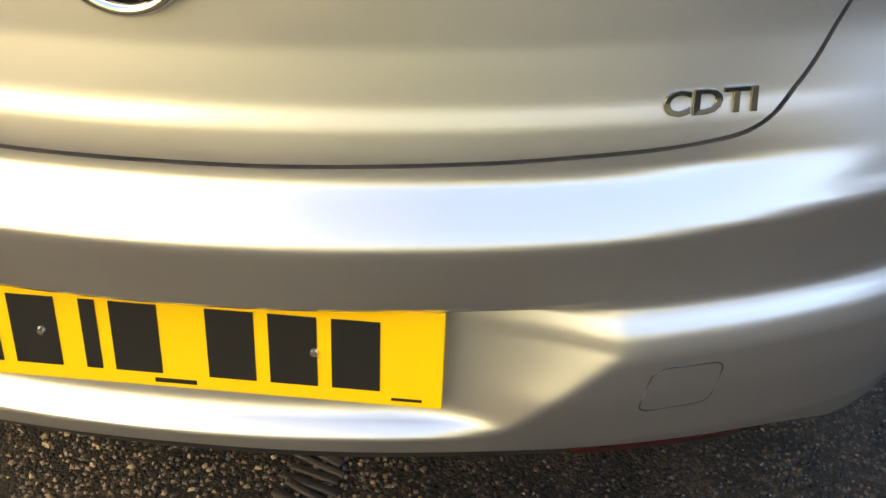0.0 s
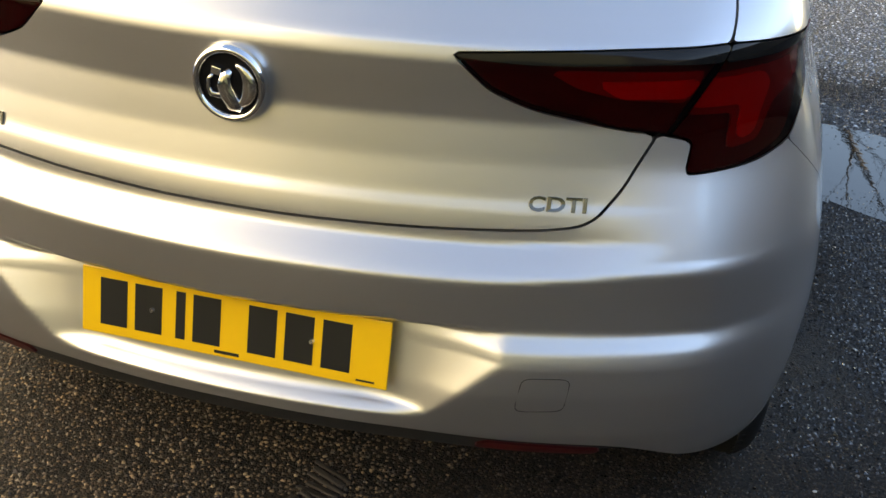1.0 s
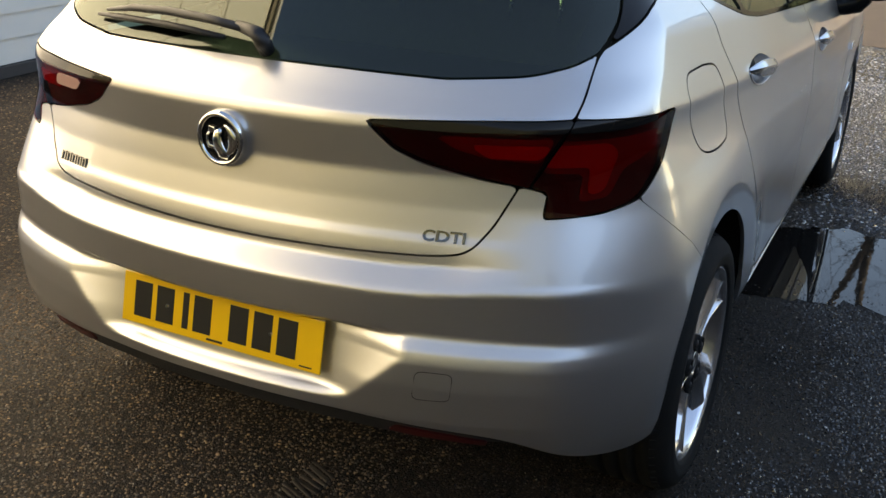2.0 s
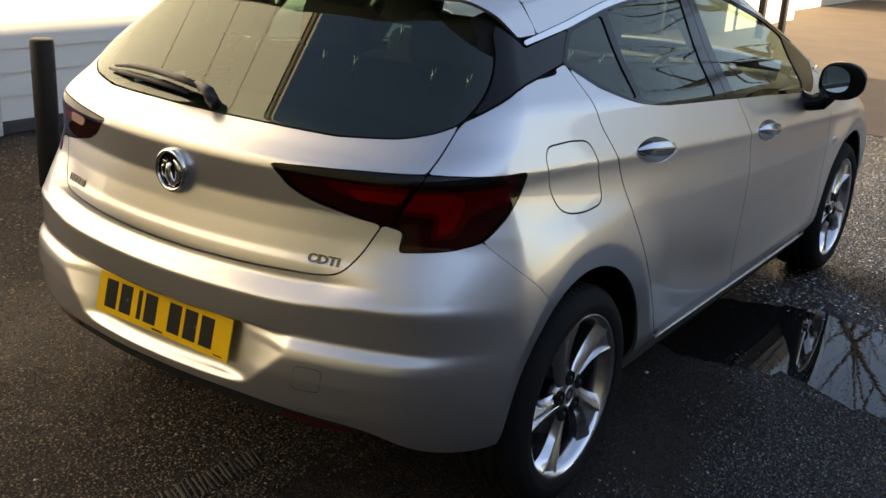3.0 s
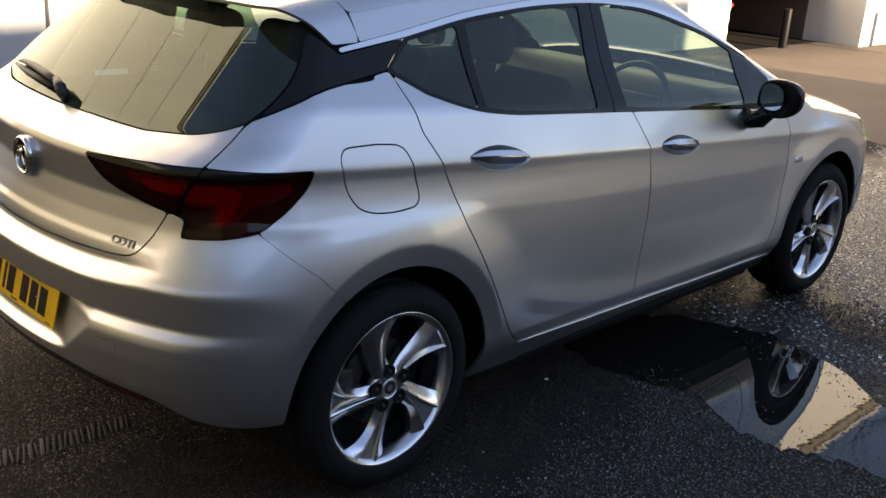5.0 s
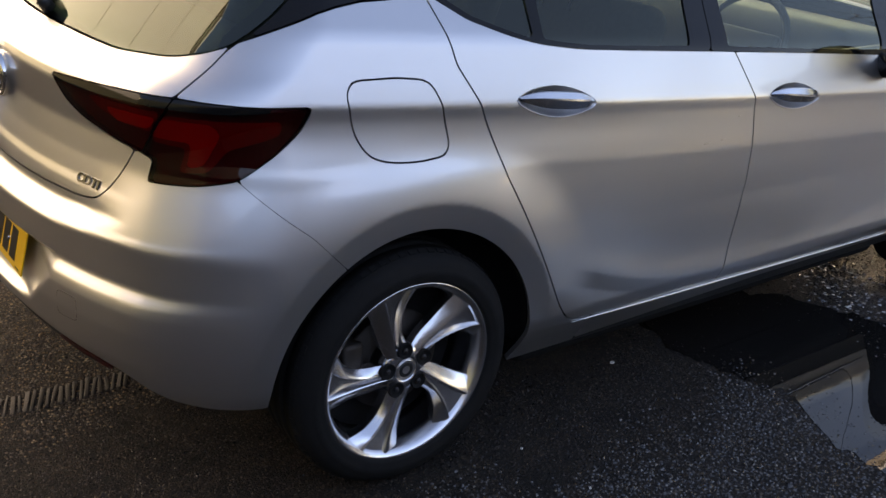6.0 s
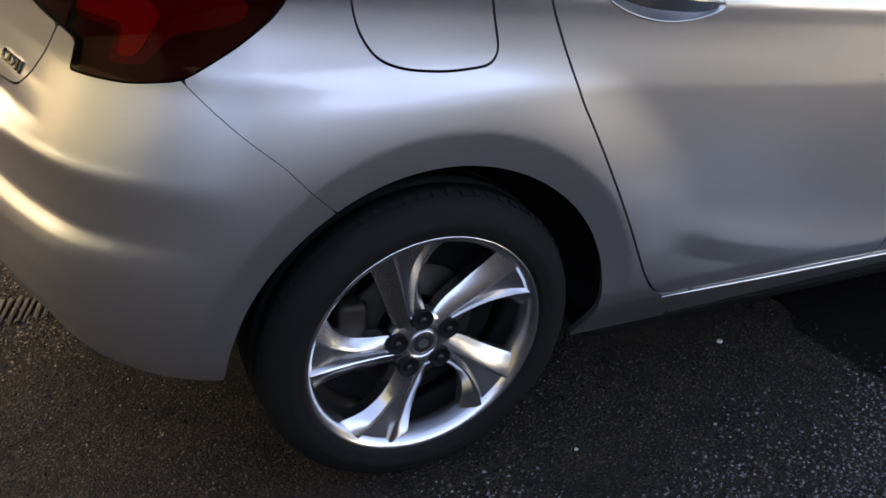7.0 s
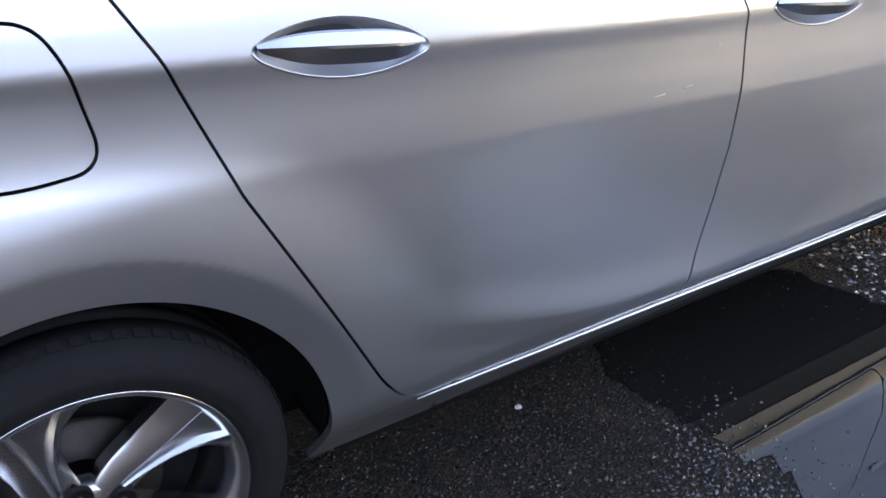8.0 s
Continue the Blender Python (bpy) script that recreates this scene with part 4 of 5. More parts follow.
# cabin
def seat(at, width, bench=False):
    x, y, z = at
    name = "rear_seat" if bench else "front_seat"
    bm = box((width, 0.50, 0.16), (0, 0.02, 0.0), 0.05, (6, 0, 0), seg=3)
    s = part(name, bm, FABRIC, car, "dark fabric seat")
    s.location = at
    part("backrest", box((width * 0.98, 0.13, 0.60), (0, -0.30, 0.33), 0.055, (-20, 0, 0), seg=3), FABRIC, s)
    for hx in ((-width * 0.33, 0.0, width * 0.33) if bench else (0.0,)):
        part("headrest", box((0.25, 0.09, 0.15), (hx, -0.415, 0.73), 0.04, (-14, 0, 0), seg=3), FABRIC, s)
        for dx in (-0.06, 0.06):
            part("headrest_post", tube(0.006, 0.006, 0.10, (hx + dx, -0.40, 0.63), (-16, 0, 0), 8), CHROME, s)


seat((0.37, 1.22, 0.50), 0.50)
seat((-0.37, 1.22, 0.50), 0.50)
seat((0, 0.36, 0.52), 1.22, True)
part("parcel_shelf", box((1.05, 0.42, 0.03), (0, -0.22, 0.98), 0.01), SATIN_BLACK, car)
part("dashboard", box((1.36, 0.55, 0.34), (0, 2.12, 0.82), 0.10, (-6, 0, 0), seg=4), SATIN_BLACK, car)
part("steering_wheel", lathe([(-0.014, 0.175), (0.0, 0.189), (0.014, 0.175), (0.0, 0.161), (-0.014, 0.175)], 40, "Z"), SATIN_BLACK, car)
wheel_rim = bpy.data.objects["steering_wheel"]
wheel_rim.location, wheel_rim.rotation_euler = (0.37, 1.72, 0.92), (math.radians(65), 0, 0)
part("wheel_hub", box((0.30, 0.10, 0.03), (0, 0, 0.0), 0.012), SATIN_BLACK, wheel_rim)
part("centre_console", box((0.22, 1.1, 0.28), (0, 1.45, 0.48), 0.04), SATIN_BLACK, car)
part("rear_view_mirror", box((0.22, 0.03, 0.06), (0, 1.75, 1.28), 0.012), SATIN_BLACK, car)
for side in (1, -1):
    part("pillar_trim", box((0.03, 0.10, 0.44), (side * 0.655, 1.07, 1.20), 0.01, (0, side * -35, 0)), TRIM_GREY, car)
    part("door_card", box((0.03, 1.75, 0.42), (side * 0.80, 1.20, 0.78), 0.01), SATIN_BLACK, car)

part("brake_light", box((0.42, 0.05, 0.05), (0, -0.175, 1.352), 0.015, (20, 0, 0)), SATIN_BLACK, car, "dark high-level brake light behind the rear window")

# faint scuffs in the rear door's lacquer
for y, z, w in ((0.965, 0.786, 0.030), (1.035, 0.790, 0.022), (1.10, 0.852, 0.010)):
    part("scuff", sweep([tuple(on_skin(Y(y + w * q), z + 0.002 * q, 0.0002)[0]) for q in (0, 0.3, 0.6, 1)], [0.0006, 0.0014, 0.0011, 0.0004], 6), STONE, car, "pale scuff in the paint")

# ---- the place ----
def asphalt_material():
    """Old wet asphalt: dark binder, pale and brown chippings, damp patches that shine."""
    m = bpy.data.materials.new("wet_asphalt")
    m.use_nodes = True
    t = m.node_tree
    L, N = t.links.new, t.nodes.new
    b = t.nodes["Principled BSDF"]
    b.inputs["Specular IOR Level"].default_value = 0.28
    co = N("ShaderNodeTexCoord")
    chip, big, mid, fine = N("ShaderNodeTexVoronoi"), N("ShaderNodeTexNoise"), N("ShaderNodeTexNoise"), N("ShaderNodeTexNoise")
    for n, s, d in ((chip, 170, 0), (big, 0.55, 5), (mid, 9, 8), (fine, 520, 3)):
        n.inputs["Scale"].default_value = s
        if d:
            n.inputs["Detail"].default_value = d
        L(co.outputs["Object"], n.inputs["Vector"])
    ramp = N("ShaderNodeValToRGB")
    sep = N("ShaderNodeSeparateColor")
    L(chip.outputs["Color"], sep.inputs[0])
    L(sep.outputs[0], ramp.inputs["Fac"])
    e = ramp.color_ramp.elements
    e[0].position, e[0].color = 0.0, (0.010, 0.009, 0.008, 1)
    e[1].position, e[1].color = 1.0, (0.085, 0.072, 0.055, 1)
    for p, c in ((0.45, (0.018, 0.016, 0.014, 1)), (0.80, (0.034, 0.029, 0.024, 1))):
        k = e.new(p)
        k.color = c
    tint = N("ShaderNodeMix")
    tint.data_type, tint.blend_type = "RGBA", "MULTIPLY"
    tint.inputs["Factor"].default_value = 1
    broad = N("ShaderNodeValToRGB")
    broad.color_ramp.elements[0].position, broad.color_ramp.elements[0].color = 0.35, (0.34, 0.285, 0.24, 1)
    broad.color_ramp.elements[1].position, broad.color_ramp.elements[1].color = 0.68, (0.90, 0.72, 0.56, 1)
    L(mid.outputs["Fac"], broad.inputs["Fac"])
    L(ramp.outputs["Color"], tint.inputs["A"])
    L(broad.outputs["Color"], tint.inputs["B"])
    L(tint.outputs["Result"], b.inputs["Base Color"])
    wet = N("ShaderNodeMapRange")
    wet.inputs["From Min"].default_value, wet.inputs["From Max"].default_value = 0.38, 0.62
    wet.inputs["To Min"].default_value, wet.inputs["To Max"].default_value = 0.12, 0.80
    # the ground stands wettest in a hollow by the front wheel
    near = N("ShaderNodeVectorMath")
    near.operation = "DISTANCE"
    near.inputs[1].default_value = (1.8, 4.2, 0)
    L(co.outputs["Object"], near.inputs[0])
    hollow = N("ShaderNodeMapRange")
    hollow.inputs["From Min"].default_value, hollow.inputs["From Max"].default_value = 1.2, 3.4
    hollow.inputs["To Min"].default_value, hollow.inputs["To Max"].default_value = -0.20, 0.12
    L(near.outputs["Value"], hollow.inputs["Value"])
    damp = N("ShaderNodeMath")
    L(big.outputs["Fac"], damp.inputs[0])
    L(hollow.outputs["Result"], damp.inputs[1])
    L(damp.outputs[0], wet.inputs["Value"])
    L(wet.outputs["Result"], b.inputs["Roughness"])
    add = N("ShaderNodeMath")
    add.operation = "MULTIPLY_ADD"
    add.inputs[1].default_value = 0.8
    inv = N("ShaderNodeMath")
    inv.operation = "SUBTRACT"
    inv.inputs[0].default_value = 1.0
    L(chip.outputs["Distance"], inv.inputs[1])
    L(fine.outputs["Fac"], add.inputs[0])
    L(inv.outputs[0], add.inputs[2])
    bp = N("ShaderNodeBump")
    bp.inputs["Strength"].default_value, bp.inputs["Distance"].default_value = 1.0, 0.0045
    L(add.outputs[0], bp.inputs["Height"])
    L(bp.outputs["Normal"], b.inputs["Normal"])
    return m


ASPHALT = asphalt_material()
WATER = material("puddle_water", (0.012, 0.011, 0.010), 0.015, 0, 0, 0.55, bump=0.00015, bump_scale=14)
WHITE_WALL = material("white_cladding", (0.70, 0.69, 0.64), 0.55, vary=0.07, scale=3, bump=0.0006, bump_scale=40)
WHITE_DOOR = material("white_door", (0.52, 0.52, 0.53), 0.4, vary=0.04, scale=5)
CREAM_WALL = material("cream_render", (0.50, 0.45, 0.32), 0.75, vary=0.10, scale=3, bump=0.001, bump_scale=90)
BUFF_WALL = material("buff_render", (0.25, 0.25, 0.13), 0.75, vary=0.12, scale=2, bump=0.001, bump_scale=90)
DARK_WALL = material("grey_render", (0.075, 0.07, 0.066), 0.85, vary=0.35, scale=8, bump=0.002, bump_scale=60)
JOINT = material("grey_joint", (0.46, 0.44, 0.41), 0.6, vary=0.1, scale=6)
PLINTH = material("dark_plinth", (0.05, 0.047, 0.045), 0.8, vary=0.3, scale=10)
BOLLARD = material("black_bollard", (0.012, 0.0115, 0.0115), 0.45, spec=0.2, vary=0.3, scale=20, bump=0.0005, bump_scale=60)
WORKSHOP = material("workshop_dark", (0.13, 0.10, 0.08), 0.8, vary=0.4, scale=2)
MUD = material("mud", (0.020, 0.0155, 0.0115), 0.6, vary=0.45, scale=60, bump=0.0015, bump_scale=260)

bm = bmesh.new()
bmesh.ops.create_grid(bm, x_segments=40, y_segments=40, size=600)
tagged(part("ground", bm, ASPHALT, None, "", False), "old dark wet asphalt yard with pale chippings", "ground", kind="structure")

APRON = material("brown_tarmac", (0.155, 0.118, 0.088), 0.8, vary=0.35, scale=1.2, bump=0.003, bump_scale=120)
bm = bmesh.new()
edge = [(-4.05, 7.4), (-2.6, 7.0), (-1.4, 6.7), (-0.4, 6.4), (0.6, 6.5), (2.0, 6.2), (4.0, 6.4), (8.5, 6.0)]
far = [bm.verts.new((x, 23.8, 0.004)) for x, y in edge]
near = [bm.verts.new((x, y + 0.15 * noise.noise(Vector((x, y, 4.0))), 0.004)) for x, y in edge]
for a, b, c, d in zip(near, near[1:], far[1:], far):
    bm.faces.new((a, b, c, d))
tagged(part("pavement", bm, APRON, None, "", False), "dry brown tarmac apron in the sun", "pavement", kind="structure")


def puddle(points, label, z=0.0017, seed=1):
    """Standing water with an uneven edge."""
    pts = rounded([(*p, 0.12) for p in points], steps=8)
    bm = bmesh.new()
    vs = []
    for x, y in pts:
        k = 0.05 * noise.noise(Vector((x * 9, y * 9, seed))) + 0.035 * noise.noise(Vector((x * 30, y * 30, seed)))
        vs.append(bm.verts.new((x + k, y - k, z)))
    bm.faces.new(vs)
    bm.normal_update()
    if bm.faces[:][0].normal.z < 0:
        bmesh.ops.reverse_faces(bm, faces=bm.faces[:])
    tagged(part("puddle", bm, WATER, None, "", False), label, "puddle", kind="structure")


POOL = [(0.45, 1.22), (0.75, 1.19), (0.95, 1.22), (1.18, 1.27), (1.40, 1.15), (1.64, 1.25), (1.90, 1.28), (2.25, 1.55), (2.35, 1.95), (1.95, 1.95), (1.62, 1.76), (1.40, 1.95), (1.15, 2.02), (0.88, 2.02), (0.60, 1.85), (0.40, 1.5)]
puddle(POOL, "shallow puddle reflecting the sky beside the car")


def chippings(x0, x1, y0, y1, pitch, seed, mat, rise=1.0, share=0.82):
    """Loose and half-buried stone chippings over the binder: low facetted pyramids, no two alike."""
    rng = np.random.default_rng(seed)
    gx, gy = np.meshgrid(np.arange(x0, x1, pitch), np.arange(y0, y1, pitch))
    c = np.stack([gx.ravel(), gy.ravel()], 1)
    c += rng.uniform(-0.5, 0.5, c.shape) * pitch
    c = c[rng.random(len(c)) < share]
    # thin out towards the patch's ragged border
    rim = np.minimum.reduce([c[:, 0] - x0, x1 - c[:, 0], c[:, 1] - y0, y1 - c[:, 1]])
    wave = 0.12 * np.sin(c[:, 0] * 5.3 + seed) * np.sin(c[:, 1] * 4.1 + 2 * seed) + 0.08 * np.sin(c[:, 0] * 13 + c[:, 1] * 11)
    c = c[rng.random(len(c)) < np.clip((rim + wave) / 0.30, 0, 1)]
    pool = rounded([(*p, 0.12) for p in POOL], steps=4)
    c = c[poly_dist(c[:, 0], c[:, 1], pool) > -0.26 * rng.random(len(c)) ** 3]
    n = len(c)
    r = pitch * rng.uniform(0.28, 0.62, n)
    a = rng.uniform(0, 2 * np.pi, n)
    h = r * rise * rng.uniform(0.25, 0.75, n)
    V = np.zeros((n, 6, 3))
    for k in range(4):
        q = a + k * np.pi / 2 + rng.uniform(-0.4, 0.4, n)
        w = r * rng.uniform(0.75, 1.25, n)
        V[:, k] = np.stack([c[:, 0] + w * np.cos(q), c[:, 1] + w * np.sin(q), np.full(n, -0.0006)], 1)
    for k in (4, 5):
        q = a + k * np.pi + rng.uniform(-0.6, 0.6, n)
        w = r * rng.uniform(0.15, 0.5, n)
        V[:, k] = np.stack([c[:, 0] + w * np.cos(q), c[:, 1] + w * np.sin(q), h * rng.uniform(0.7, 1.0, n)], 1)
    tri = np.array([(0, 1, 4), (1, 5, 4), (1, 2, 5), (2, 3, 5), (3, 4, 5), (3, 0, 4)])
    F = (tri[None] + 6 * np.arange(n)[:, None, None]).reshape(-1, 3)
    mesh = bpy.data.meshes.new("chippings")
    mesh.vertices.add(6 * n)
    mesh.vertices.foreach_set("co", V.ravel())
    mesh.loops.add(F.size)
    mesh.loops.foreach_set("vertex_index", F.ravel())
    mesh.polygons.add(len(F))
    mesh.polygons.foreach_set("loop_start", np.arange(0, F.size, 3))
    mesh.update(calc_edges=True)
    return tagged(finish("chippings", mesh, mat, None, "", False), "wet grey and brown stone chippings in the asphalt", "chippings", kind="stuff")


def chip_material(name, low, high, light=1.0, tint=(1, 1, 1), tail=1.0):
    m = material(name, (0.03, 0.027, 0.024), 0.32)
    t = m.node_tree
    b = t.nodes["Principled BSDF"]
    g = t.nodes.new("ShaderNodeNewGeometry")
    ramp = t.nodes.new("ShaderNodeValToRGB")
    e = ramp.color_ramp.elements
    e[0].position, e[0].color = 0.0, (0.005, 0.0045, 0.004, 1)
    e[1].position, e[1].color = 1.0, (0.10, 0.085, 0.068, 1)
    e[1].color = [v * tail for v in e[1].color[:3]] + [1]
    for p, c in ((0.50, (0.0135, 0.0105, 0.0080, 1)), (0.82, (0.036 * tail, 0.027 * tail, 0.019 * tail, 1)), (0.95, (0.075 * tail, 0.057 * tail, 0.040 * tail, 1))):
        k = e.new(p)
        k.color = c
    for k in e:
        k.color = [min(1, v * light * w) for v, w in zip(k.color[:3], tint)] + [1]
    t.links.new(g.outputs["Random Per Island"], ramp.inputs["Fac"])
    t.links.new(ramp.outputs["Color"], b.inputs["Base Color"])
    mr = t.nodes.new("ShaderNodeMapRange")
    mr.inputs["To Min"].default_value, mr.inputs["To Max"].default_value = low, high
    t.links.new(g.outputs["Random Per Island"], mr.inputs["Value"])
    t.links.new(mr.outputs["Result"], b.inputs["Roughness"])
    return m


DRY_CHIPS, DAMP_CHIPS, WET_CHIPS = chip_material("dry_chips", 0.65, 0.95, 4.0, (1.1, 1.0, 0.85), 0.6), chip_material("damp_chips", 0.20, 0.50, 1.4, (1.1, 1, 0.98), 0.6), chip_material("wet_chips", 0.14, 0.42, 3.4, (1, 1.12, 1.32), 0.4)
# gravel lifted to pale grey: the wet stones' glint is put into the colour
PAINTED_GLINT_CHIPS = chip_material("painted_glint_gravel", 0.03, 0.24, 20.0, (1, 1.25, 1.6), 0.45)
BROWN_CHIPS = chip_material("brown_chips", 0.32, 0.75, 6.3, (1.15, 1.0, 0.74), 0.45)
PAINTED_GLINT_CHIPS.node_tree.nodes["Principled BSDF"].inputs["Coat Weight"].default_value = 1.0
PAINTED_GLINT_CHIPS.node_tree.nodes["Principled BSDF"].inputs["Specular IOR Level"].default_value = 0.9
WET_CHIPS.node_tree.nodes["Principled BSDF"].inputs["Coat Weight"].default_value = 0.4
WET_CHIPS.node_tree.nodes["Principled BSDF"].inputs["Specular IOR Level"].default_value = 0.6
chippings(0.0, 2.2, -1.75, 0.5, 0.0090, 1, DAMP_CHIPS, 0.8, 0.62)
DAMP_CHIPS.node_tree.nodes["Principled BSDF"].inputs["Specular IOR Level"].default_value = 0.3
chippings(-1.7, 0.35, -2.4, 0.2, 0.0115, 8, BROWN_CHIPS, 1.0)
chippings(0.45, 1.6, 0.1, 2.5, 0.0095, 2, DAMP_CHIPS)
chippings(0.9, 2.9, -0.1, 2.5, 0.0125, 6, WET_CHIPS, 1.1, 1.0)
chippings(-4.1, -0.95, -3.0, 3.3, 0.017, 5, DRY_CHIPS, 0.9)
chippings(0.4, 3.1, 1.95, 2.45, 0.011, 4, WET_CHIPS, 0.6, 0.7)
chippings(0.4, 3.3, 1.85, 2.50, 0.020, 7, PAINTED_GLINT_CHIPS, 0.6, 0.6)
# a band of darker chippings across the paler gravel
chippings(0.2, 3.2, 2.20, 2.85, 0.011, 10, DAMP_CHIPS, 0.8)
chippings(0.1, 3.3, 2.52, 5.2, 0.016, 9, PAINTED_GLINT_CHIPS, 0.42, 0.9)
chippings(-0.4, 3.5, 4.6, 7.3, 0.026, 3, PAINTED_GLINT_CHIPS, 0.40, 0.9)

# garage range along the west side
WX = -4.1


def boards(y0, y1, z0, z1, x, pitch=0.155):
    """Lapped white boards, each a piece of its own."""
    wall = bpy.data.objects["wall_west"]
    mesh = None
    z = z0
    while z < z1 - 0.01:
        if mesh is None:
            bm = bmesh.new()
            v = [bm.verts.new(p) for p in ((0, 0, 0), (0.022, 0, 0.0), (0.006, 0, pitch + 0.012), (0, 0, pitch + 0.012), (0, 1, 0), (0.022, 1, 0), (0.006, 1, pitch + 0.012), (0, 1, pitch + 0.012))]
            for f in ((0, 4, 5, 1), (1, 5, 6, 2), (2, 6, 7, 3), (0, 1, 2, 3), (4, 7, 6, 5), (0, 3, 7, 4)):
                bm.faces.new([v[i] for i in f])
            bmesh.ops.recalc_face_normals(bm, faces=bm.faces)
            mesh = bpy.data.meshes.new("board")
            bm.normal_update()
            bm.to_mesh(mesh)
            bm.free()
            mesh.materials.append(WHITE_WALL)
        ob = new("board", mesh)
        ob.parent = wall
        ob.location, ob.scale = (x, y0, z), (1, y1 - y0, 1)
        z += pitch


def long_wall():
    """The range's wall, with a half-raised workshop door in it."""
    bm = box((0.25, 23.2, 6.85), (WX - 0.125, -1.4, 3.425))
    box((0.25, 2.65, 6.0), (WX - 0.125, 11.525, 3.85), bm=bm)
    tagged(part("wall_west", bm, WHITE_WALL, None, "", False), "tall white garage wall along the yard", "wall", kind="structure")


long_wall()
# lighter copy of the white cladding; full-sun brightness is put into its colour
SUNLIT_WALL = material("sunlit_cladding", (0.80, 0.76, 0.63), 0.6, vary=0.06, scale=2, bump=0.0006, bump_scale=40)
tagged(part("wall_northwest", box((0.25, 32, 8.1), (WX - 0.125, 28.85, 4.05)), SUNLIT_WALL, None, "", False), "tall garage wall with its full-sun brightness put into a pale cream colour", "wall", kind="structure")
tagged(part("plinth", box((0.05, 23.2, 0.075), (WX + 0.026, -1.4, 0.0375), 0.005), PLINTH, None, "", False), "dark plinth along the garage wall", "plinth", kind="structure")
tagged(part("pier", box((0.62, 3.4, 6.85), (WX + 0.312, 14.55, 3.425)), WHITE_WALL, None, "", False), "white projecting wall pier", "wall", kind="structure")
tagged(part("wall_north", box((18, 0.3, 6), (5.0, 24.0, 3.0)), CREAM_WALL, None, "", False), "pale far building wall", "wall", kind="structure")
tagged(part("wall_east", box((8, 57, 6.08), (19.2, -15.3, 3.04)), DARK_WALL, None, "", False), "brown rendered building across the yard", "wall", kind="structure")
# unseen wall, added to close the south side and tint the tail's reflections
tagged(part("wall_south", box((13, 0.4, 7.0), (2.4, -13, 3.5)), BUFF_WALL, None, "", False), "unseen rendered wall added to close the yard and tint reflections", "wall", kind="structure")
FASCIA = material("brown_fascia", (0.21, 0.185, 0.15), 0.6, vary=0.2, scale=4)
tagged(part("trim", box((0.06, 30.2, 0.20), (WX + 0.032, 27.95, 7.85), 0.004), FASCIA, None, "", False), "brown fascia board under the garage eaves", "fascia", kind="structure")
tagged(part("gutter", box((0.12, 30.2, 0.09), (WX + 0.062, 27.95, 8.0), 0.02), WHITE_DOOR, None, "", False), "white gutter along the garage eaves", "gutter", kind="structure")
tagged(part("trim", box((0.05, 23.2, 0.09), (WX + 0.027, -1.4, 6.68), 0.004), FASCIA, None, "", False), "brown fascia board under the garage eaves", "fascia", kind="structure")
tagged(part("gutter", box((0.12, 23.2, 0.09), (WX + 0.062, -1.4, 6.78), 0.02), WHITE_DOOR, None, "", False), "white gutter along the garage eaves", "gutter", kind="structure")
for z in (3.5, 4.5, 5.5):
    part("joint", box((0.006, 23.2, 0.010), (WX + 0.008, -1.4, z)), JOINT, bpy.data.objects["wall_west"], "", False)
boards(1.31, 10.18, 0.08, 3.2, WX)
# unseen dark sloping-topped screen further along the same wall, added to cut glare
bm = bmesh.new()
v = [bm.verts.new((x, y, z)) for x in (WX + 0.002, WX + 0.16) for y, z in ((-2.1, 0.0), (-12.5, 0.0), (-12.5, 4.4), (-2.1, 1.5))]
for f in ((0, 1, 2, 3), (7, 6, 5, 4), (0, 4, 5, 1), (1, 5, 6, 2), (2, 6, 7, 3), (3, 7, 4, 0)):
    bm.faces.new([v[i] for i in f])
bmesh.ops.recalc_face_normals(bm, faces=bm.faces)
tagged(part("glare_screen", bm, material("dark_olive", (0.12, 0.115, 0.065), 0.8, vary=0.3, scale=3, bump=0.001, bump_scale=50), None, "", False), "unseen dark screen with a sloping top, added to cut the garage wall's glare", "wall", kind="structure")

door = part("door_1", box((0.05, 2.6, 2.3), (WX + 0.028, -0.145, 1.245), 0.004), WHITE_DOOR, None, "", False)
tagged(door, "smooth white garage side door, closed", "door", kind="structure")
part("frame", box((0.08, 0.13, 2.5), (WX + 0.042, 1.235, 1.25), 0.004), WHITE_DOOR, door, "", False)
part("sill", box((0.07, 2.75, 0.085), (WX + 0.036, -0.20, 0.048), 0.004), WHITE_DOOR, door, "", False)

shutter = part("door_2", box((0.06, 2.63, 1.6), (WX - 0.05, 11.525, 1.62), 0.004), WHITE_DOOR, None, "", False)
tagged(shutter, "white roller door half raised over the workshop", "door", kind="structure")
part("bottom_rail", box((0.07, 2.63, 0.05), (WX - 0.048, 11.525, 0.82), 0.006), WHITE_DOOR, shutter, "", False)
bm = box((3.0, 0.1, 3), (WX - 1.75, 10.15, 1.5))
box((3.0, 0.1, 3), (WX - 1.75, 12.9, 1.5), bm=bm)
box((0.1, 2.85, 3), (WX - 3.2, 11.525, 1.5), bm=bm)
box((3.0, 2.85, 0.1), (WX - 1.75, 11.525, 2.9), bm=bm)
tagged(part("workshop_wall", bm, WORKSHOP, None, "", False), "dark workshop interior walls", "wall", kind="structure")
RED = material("red_cover", (0.35, 0.03, 0.02), 0.5, vary=0.2, scale=20)
bench = thing("workbench", "dark workbench with a red cover in the workshop", "workbench", at=(WX - 1.4, 11.7, 0))
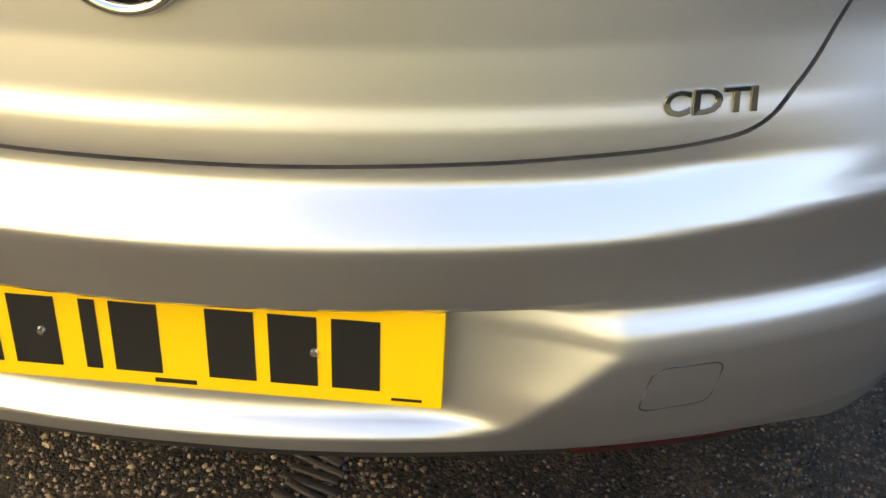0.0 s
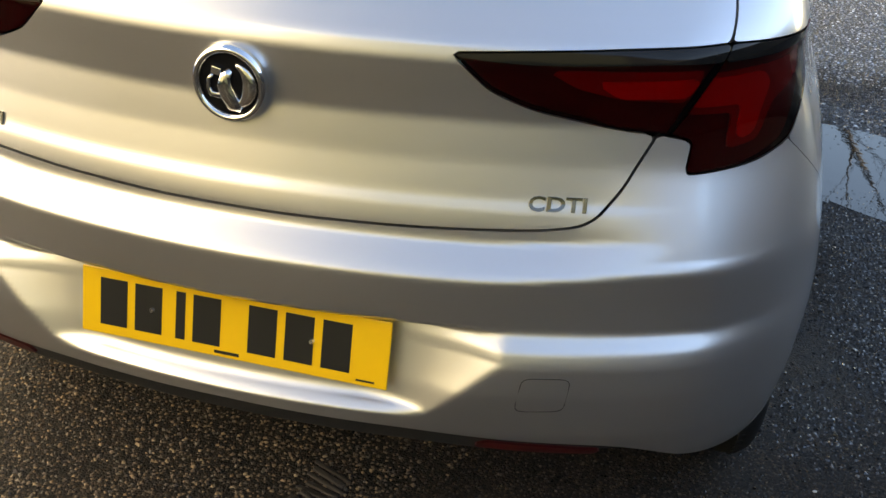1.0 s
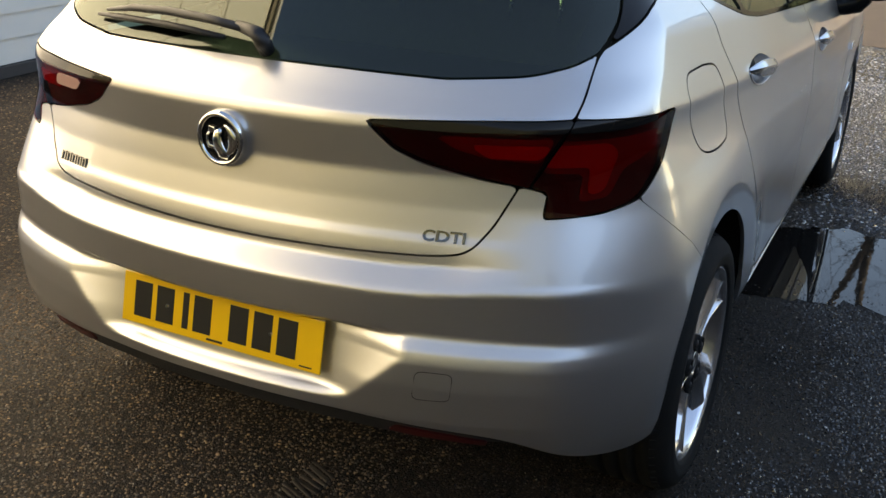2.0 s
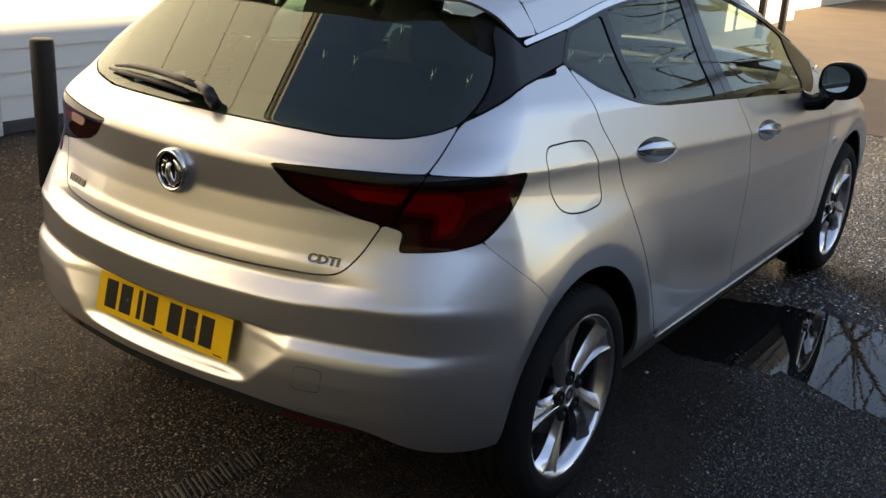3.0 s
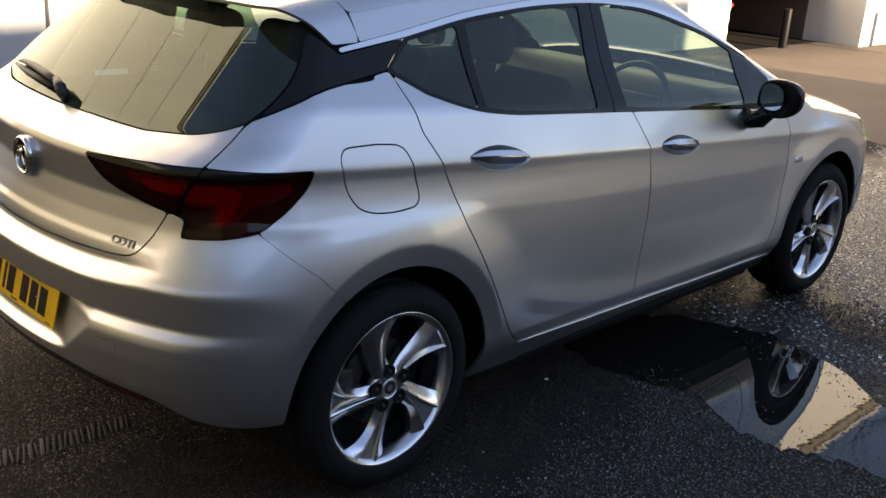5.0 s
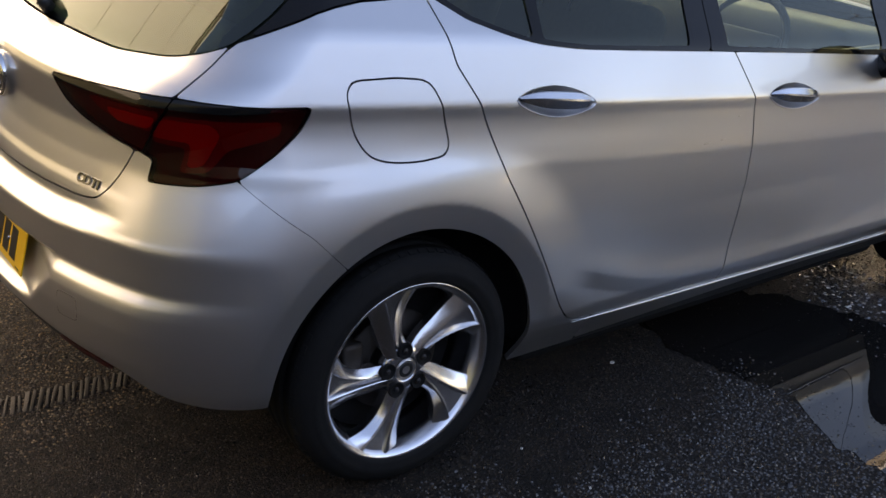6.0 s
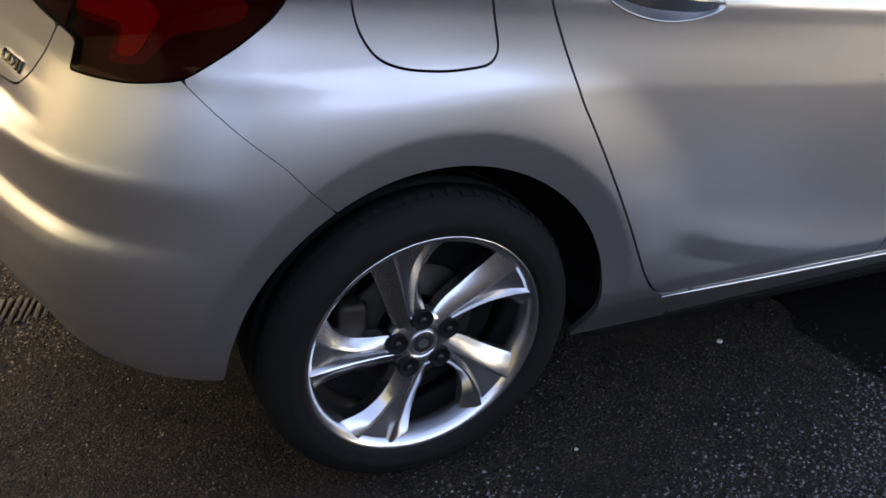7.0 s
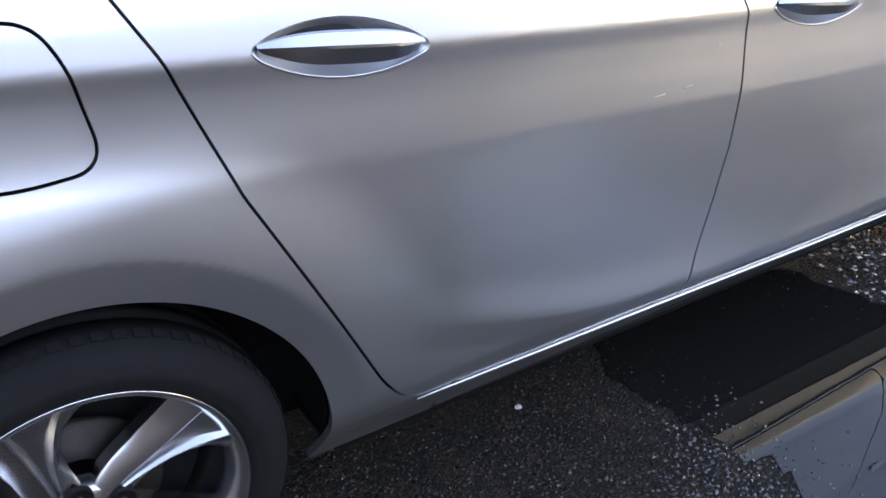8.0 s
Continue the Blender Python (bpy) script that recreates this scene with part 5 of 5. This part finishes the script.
part("top", box((0.6, 1.0, 0.06), (0, 0, 0.42), 0.01), RED, bench)
for dx in (-0.25, 0.25):
    for dy in (-0.42, 0.42):
        part("leg", box((0.05, 0.05, 0.39), (dx, dy, 0.195), 0.005), WORKSHOP, bench)


def bollard(x, y, h, r=0.062):
    b = thing("bollard", "black round steel bollard standing on the yard", "bollard", "bollards along the garages", (x, y, 0))
    part("post", lathe([(0, r), (h - 0.012, r), (h - 0.004, r * 0.95), (h, r * 0.82), (h, 0.0)], 28, "Z"), BOLLARD, b)
    part("collar", lathe([(0, r + 0.02), (0.006, r + 0.02), (0.012, r + 0.002)], 28, "Z"), PLINTH, b)


bollard(-2.80, 0.82, 0.81)
bollard(-2.87, 12.6, 0.66, 0.058)
bollard(-2.80, 13.4, 0.66, 0.058)
bollard(-3.93, 11.44, 0.54, 0.058)


tagged(part("wall_northeast", box((11, 6, 6.4), (11.7, 27.5, 3.2)), material("dark_brick", (0.07, 0.06, 0.055), 0.9, vary=0.3, scale=6), None, "", False), "dark brick building beyond the yard", "wall", kind="structure")


# unseen block added across the south-east gap, hiding low bright sky from the paint
tagged(part("dark_block_southeast", box((23, 3, 8.0), (20.4, -14.7, 4.0)), DARK_WALL, None, "", False), "unseen dark block added beyond the yard's corner to darken reflections", "wall", kind="structure")


# bare winter trees beyond the yard
def bare_tree(x, y, height, seed):
    rng = random.Random(seed)
    t = thing("tree", "bare winter tree beyond the yard", "tree", "bare trees", (x, y, 0))
    trunk, twigs = bmesh.new(), bmesh.new()

    def limb(p, d, length, r, depth):
        q = p
        pts, rad = [p], [r]
        for k in range(4):
            d = (d + Vector((rng.uniform(-1, 1), rng.uniform(-1, 1), rng.uniform(-0.3, 0.7))) * 0.16).normalized()
            q = q + d * length / 4
            pts.append(q)
            rad.append(r * (1 - 0.13 * (k + 1)))
        sweep(pts, rad, 6 if depth < 2 else 4, trunk if depth < 2 else twigs)
        if depth < 5:
            for k in range(3 if depth else 5):
                side = Vector((rng.uniform(-1, 1), rng.uniform(-1, 1), rng.uniform(0.1, 0.9))).normalized()
                limb(pts[rng.choice((2, 3, 4))], (d * 0.55 + side * 0.75).normalized(), length * rng.uniform(0.55, 0.75), rad[-1] * 0.62, depth + 1)

    limb(Vector((0, 0, 0)), Vector((0, 0, 1)), height * 0.42, height * 0.022, 0)
    part("trunk", trunk, BARK, t)
    part("crown", twigs, BARK, t)


BARK = material("bark", (0.03, 0.026, 0.022), 0.9, vary=0.3, scale=15)
bare_tree(-6.0, 28.5, 21.0, 3)
bare_tree(-2.4, 26.5, 19.0, 7)
bare_tree(0.6, 28.0, 22.0, 11)
bare_tree(3.4, 26.5, 19.0, 5)


# caked tread mark left by a tyre, and a few loose pale stones
def tread_mark():
    mark = thing("tyre_mark", "caked mud tread mark of a tyre on the asphalt", "tyre mark")
    rng = random.Random(4)
    for k in range(8, 49):
        x, y = 0.018 + 0.024 * k / 34 + rng.uniform(-0.004, 0.004), -1.32 + 0.0185 * k
        bm = box((0.098 + rng.uniform(-0.02, 0.012), 0.0125 + rng.uniform(-0.003, 0.003), 0.0065), (x, y, 0.0022), 0.0028, (rng.uniform(-9, 9), rng.uniform(-4, 4), -20 + rng.uniform(-5, 5)), seg=2)
        for v in bm.verts:
            v.co += noise.noise_vector(v.co * 60) * 0.004
        part("ridge", bm, MUD, mark, "", True)


tread_mark()


def stone(x, y, r, seed):
    rng = random.Random(seed)
    bm = bmesh.new()
    bmesh.ops.create_icosphere(bm, subdivisions=2, radius=r)
    off = Vector((seed * 3.1, seed * 1.7, 0))
    for v in bm.verts:
        v.co *= 1 + 0.55 * noise.noise(v.co / r * 0.9 + off)
        v.co.z *= 0.55
    ob = part("stone", bm, STONE, None, "", False)
    ob.location, ob.rotation_euler = (x, y, r * 0.42), (0, 0, rng.uniform(0, 6))
    tagged(ob, "small pale loose stone lying on the wet asphalt", "stone", "loose stones")


for k, (x, y, r) in enumerate(((0.702, 0.926, 0.008), (0.919, 0.357, 0.0045), (1.149, 0.398, 0.0045), (1.02, -0.18, 0.004), (0.98, -0.42, 0.0035), (0.30, -0.86, 0.005), (-0.32, -0.93, 0.005), (1.30, 0.80, 0.004), (0.62, -0.95, 0.0045))):
    stone(x, y, r, k + 1)
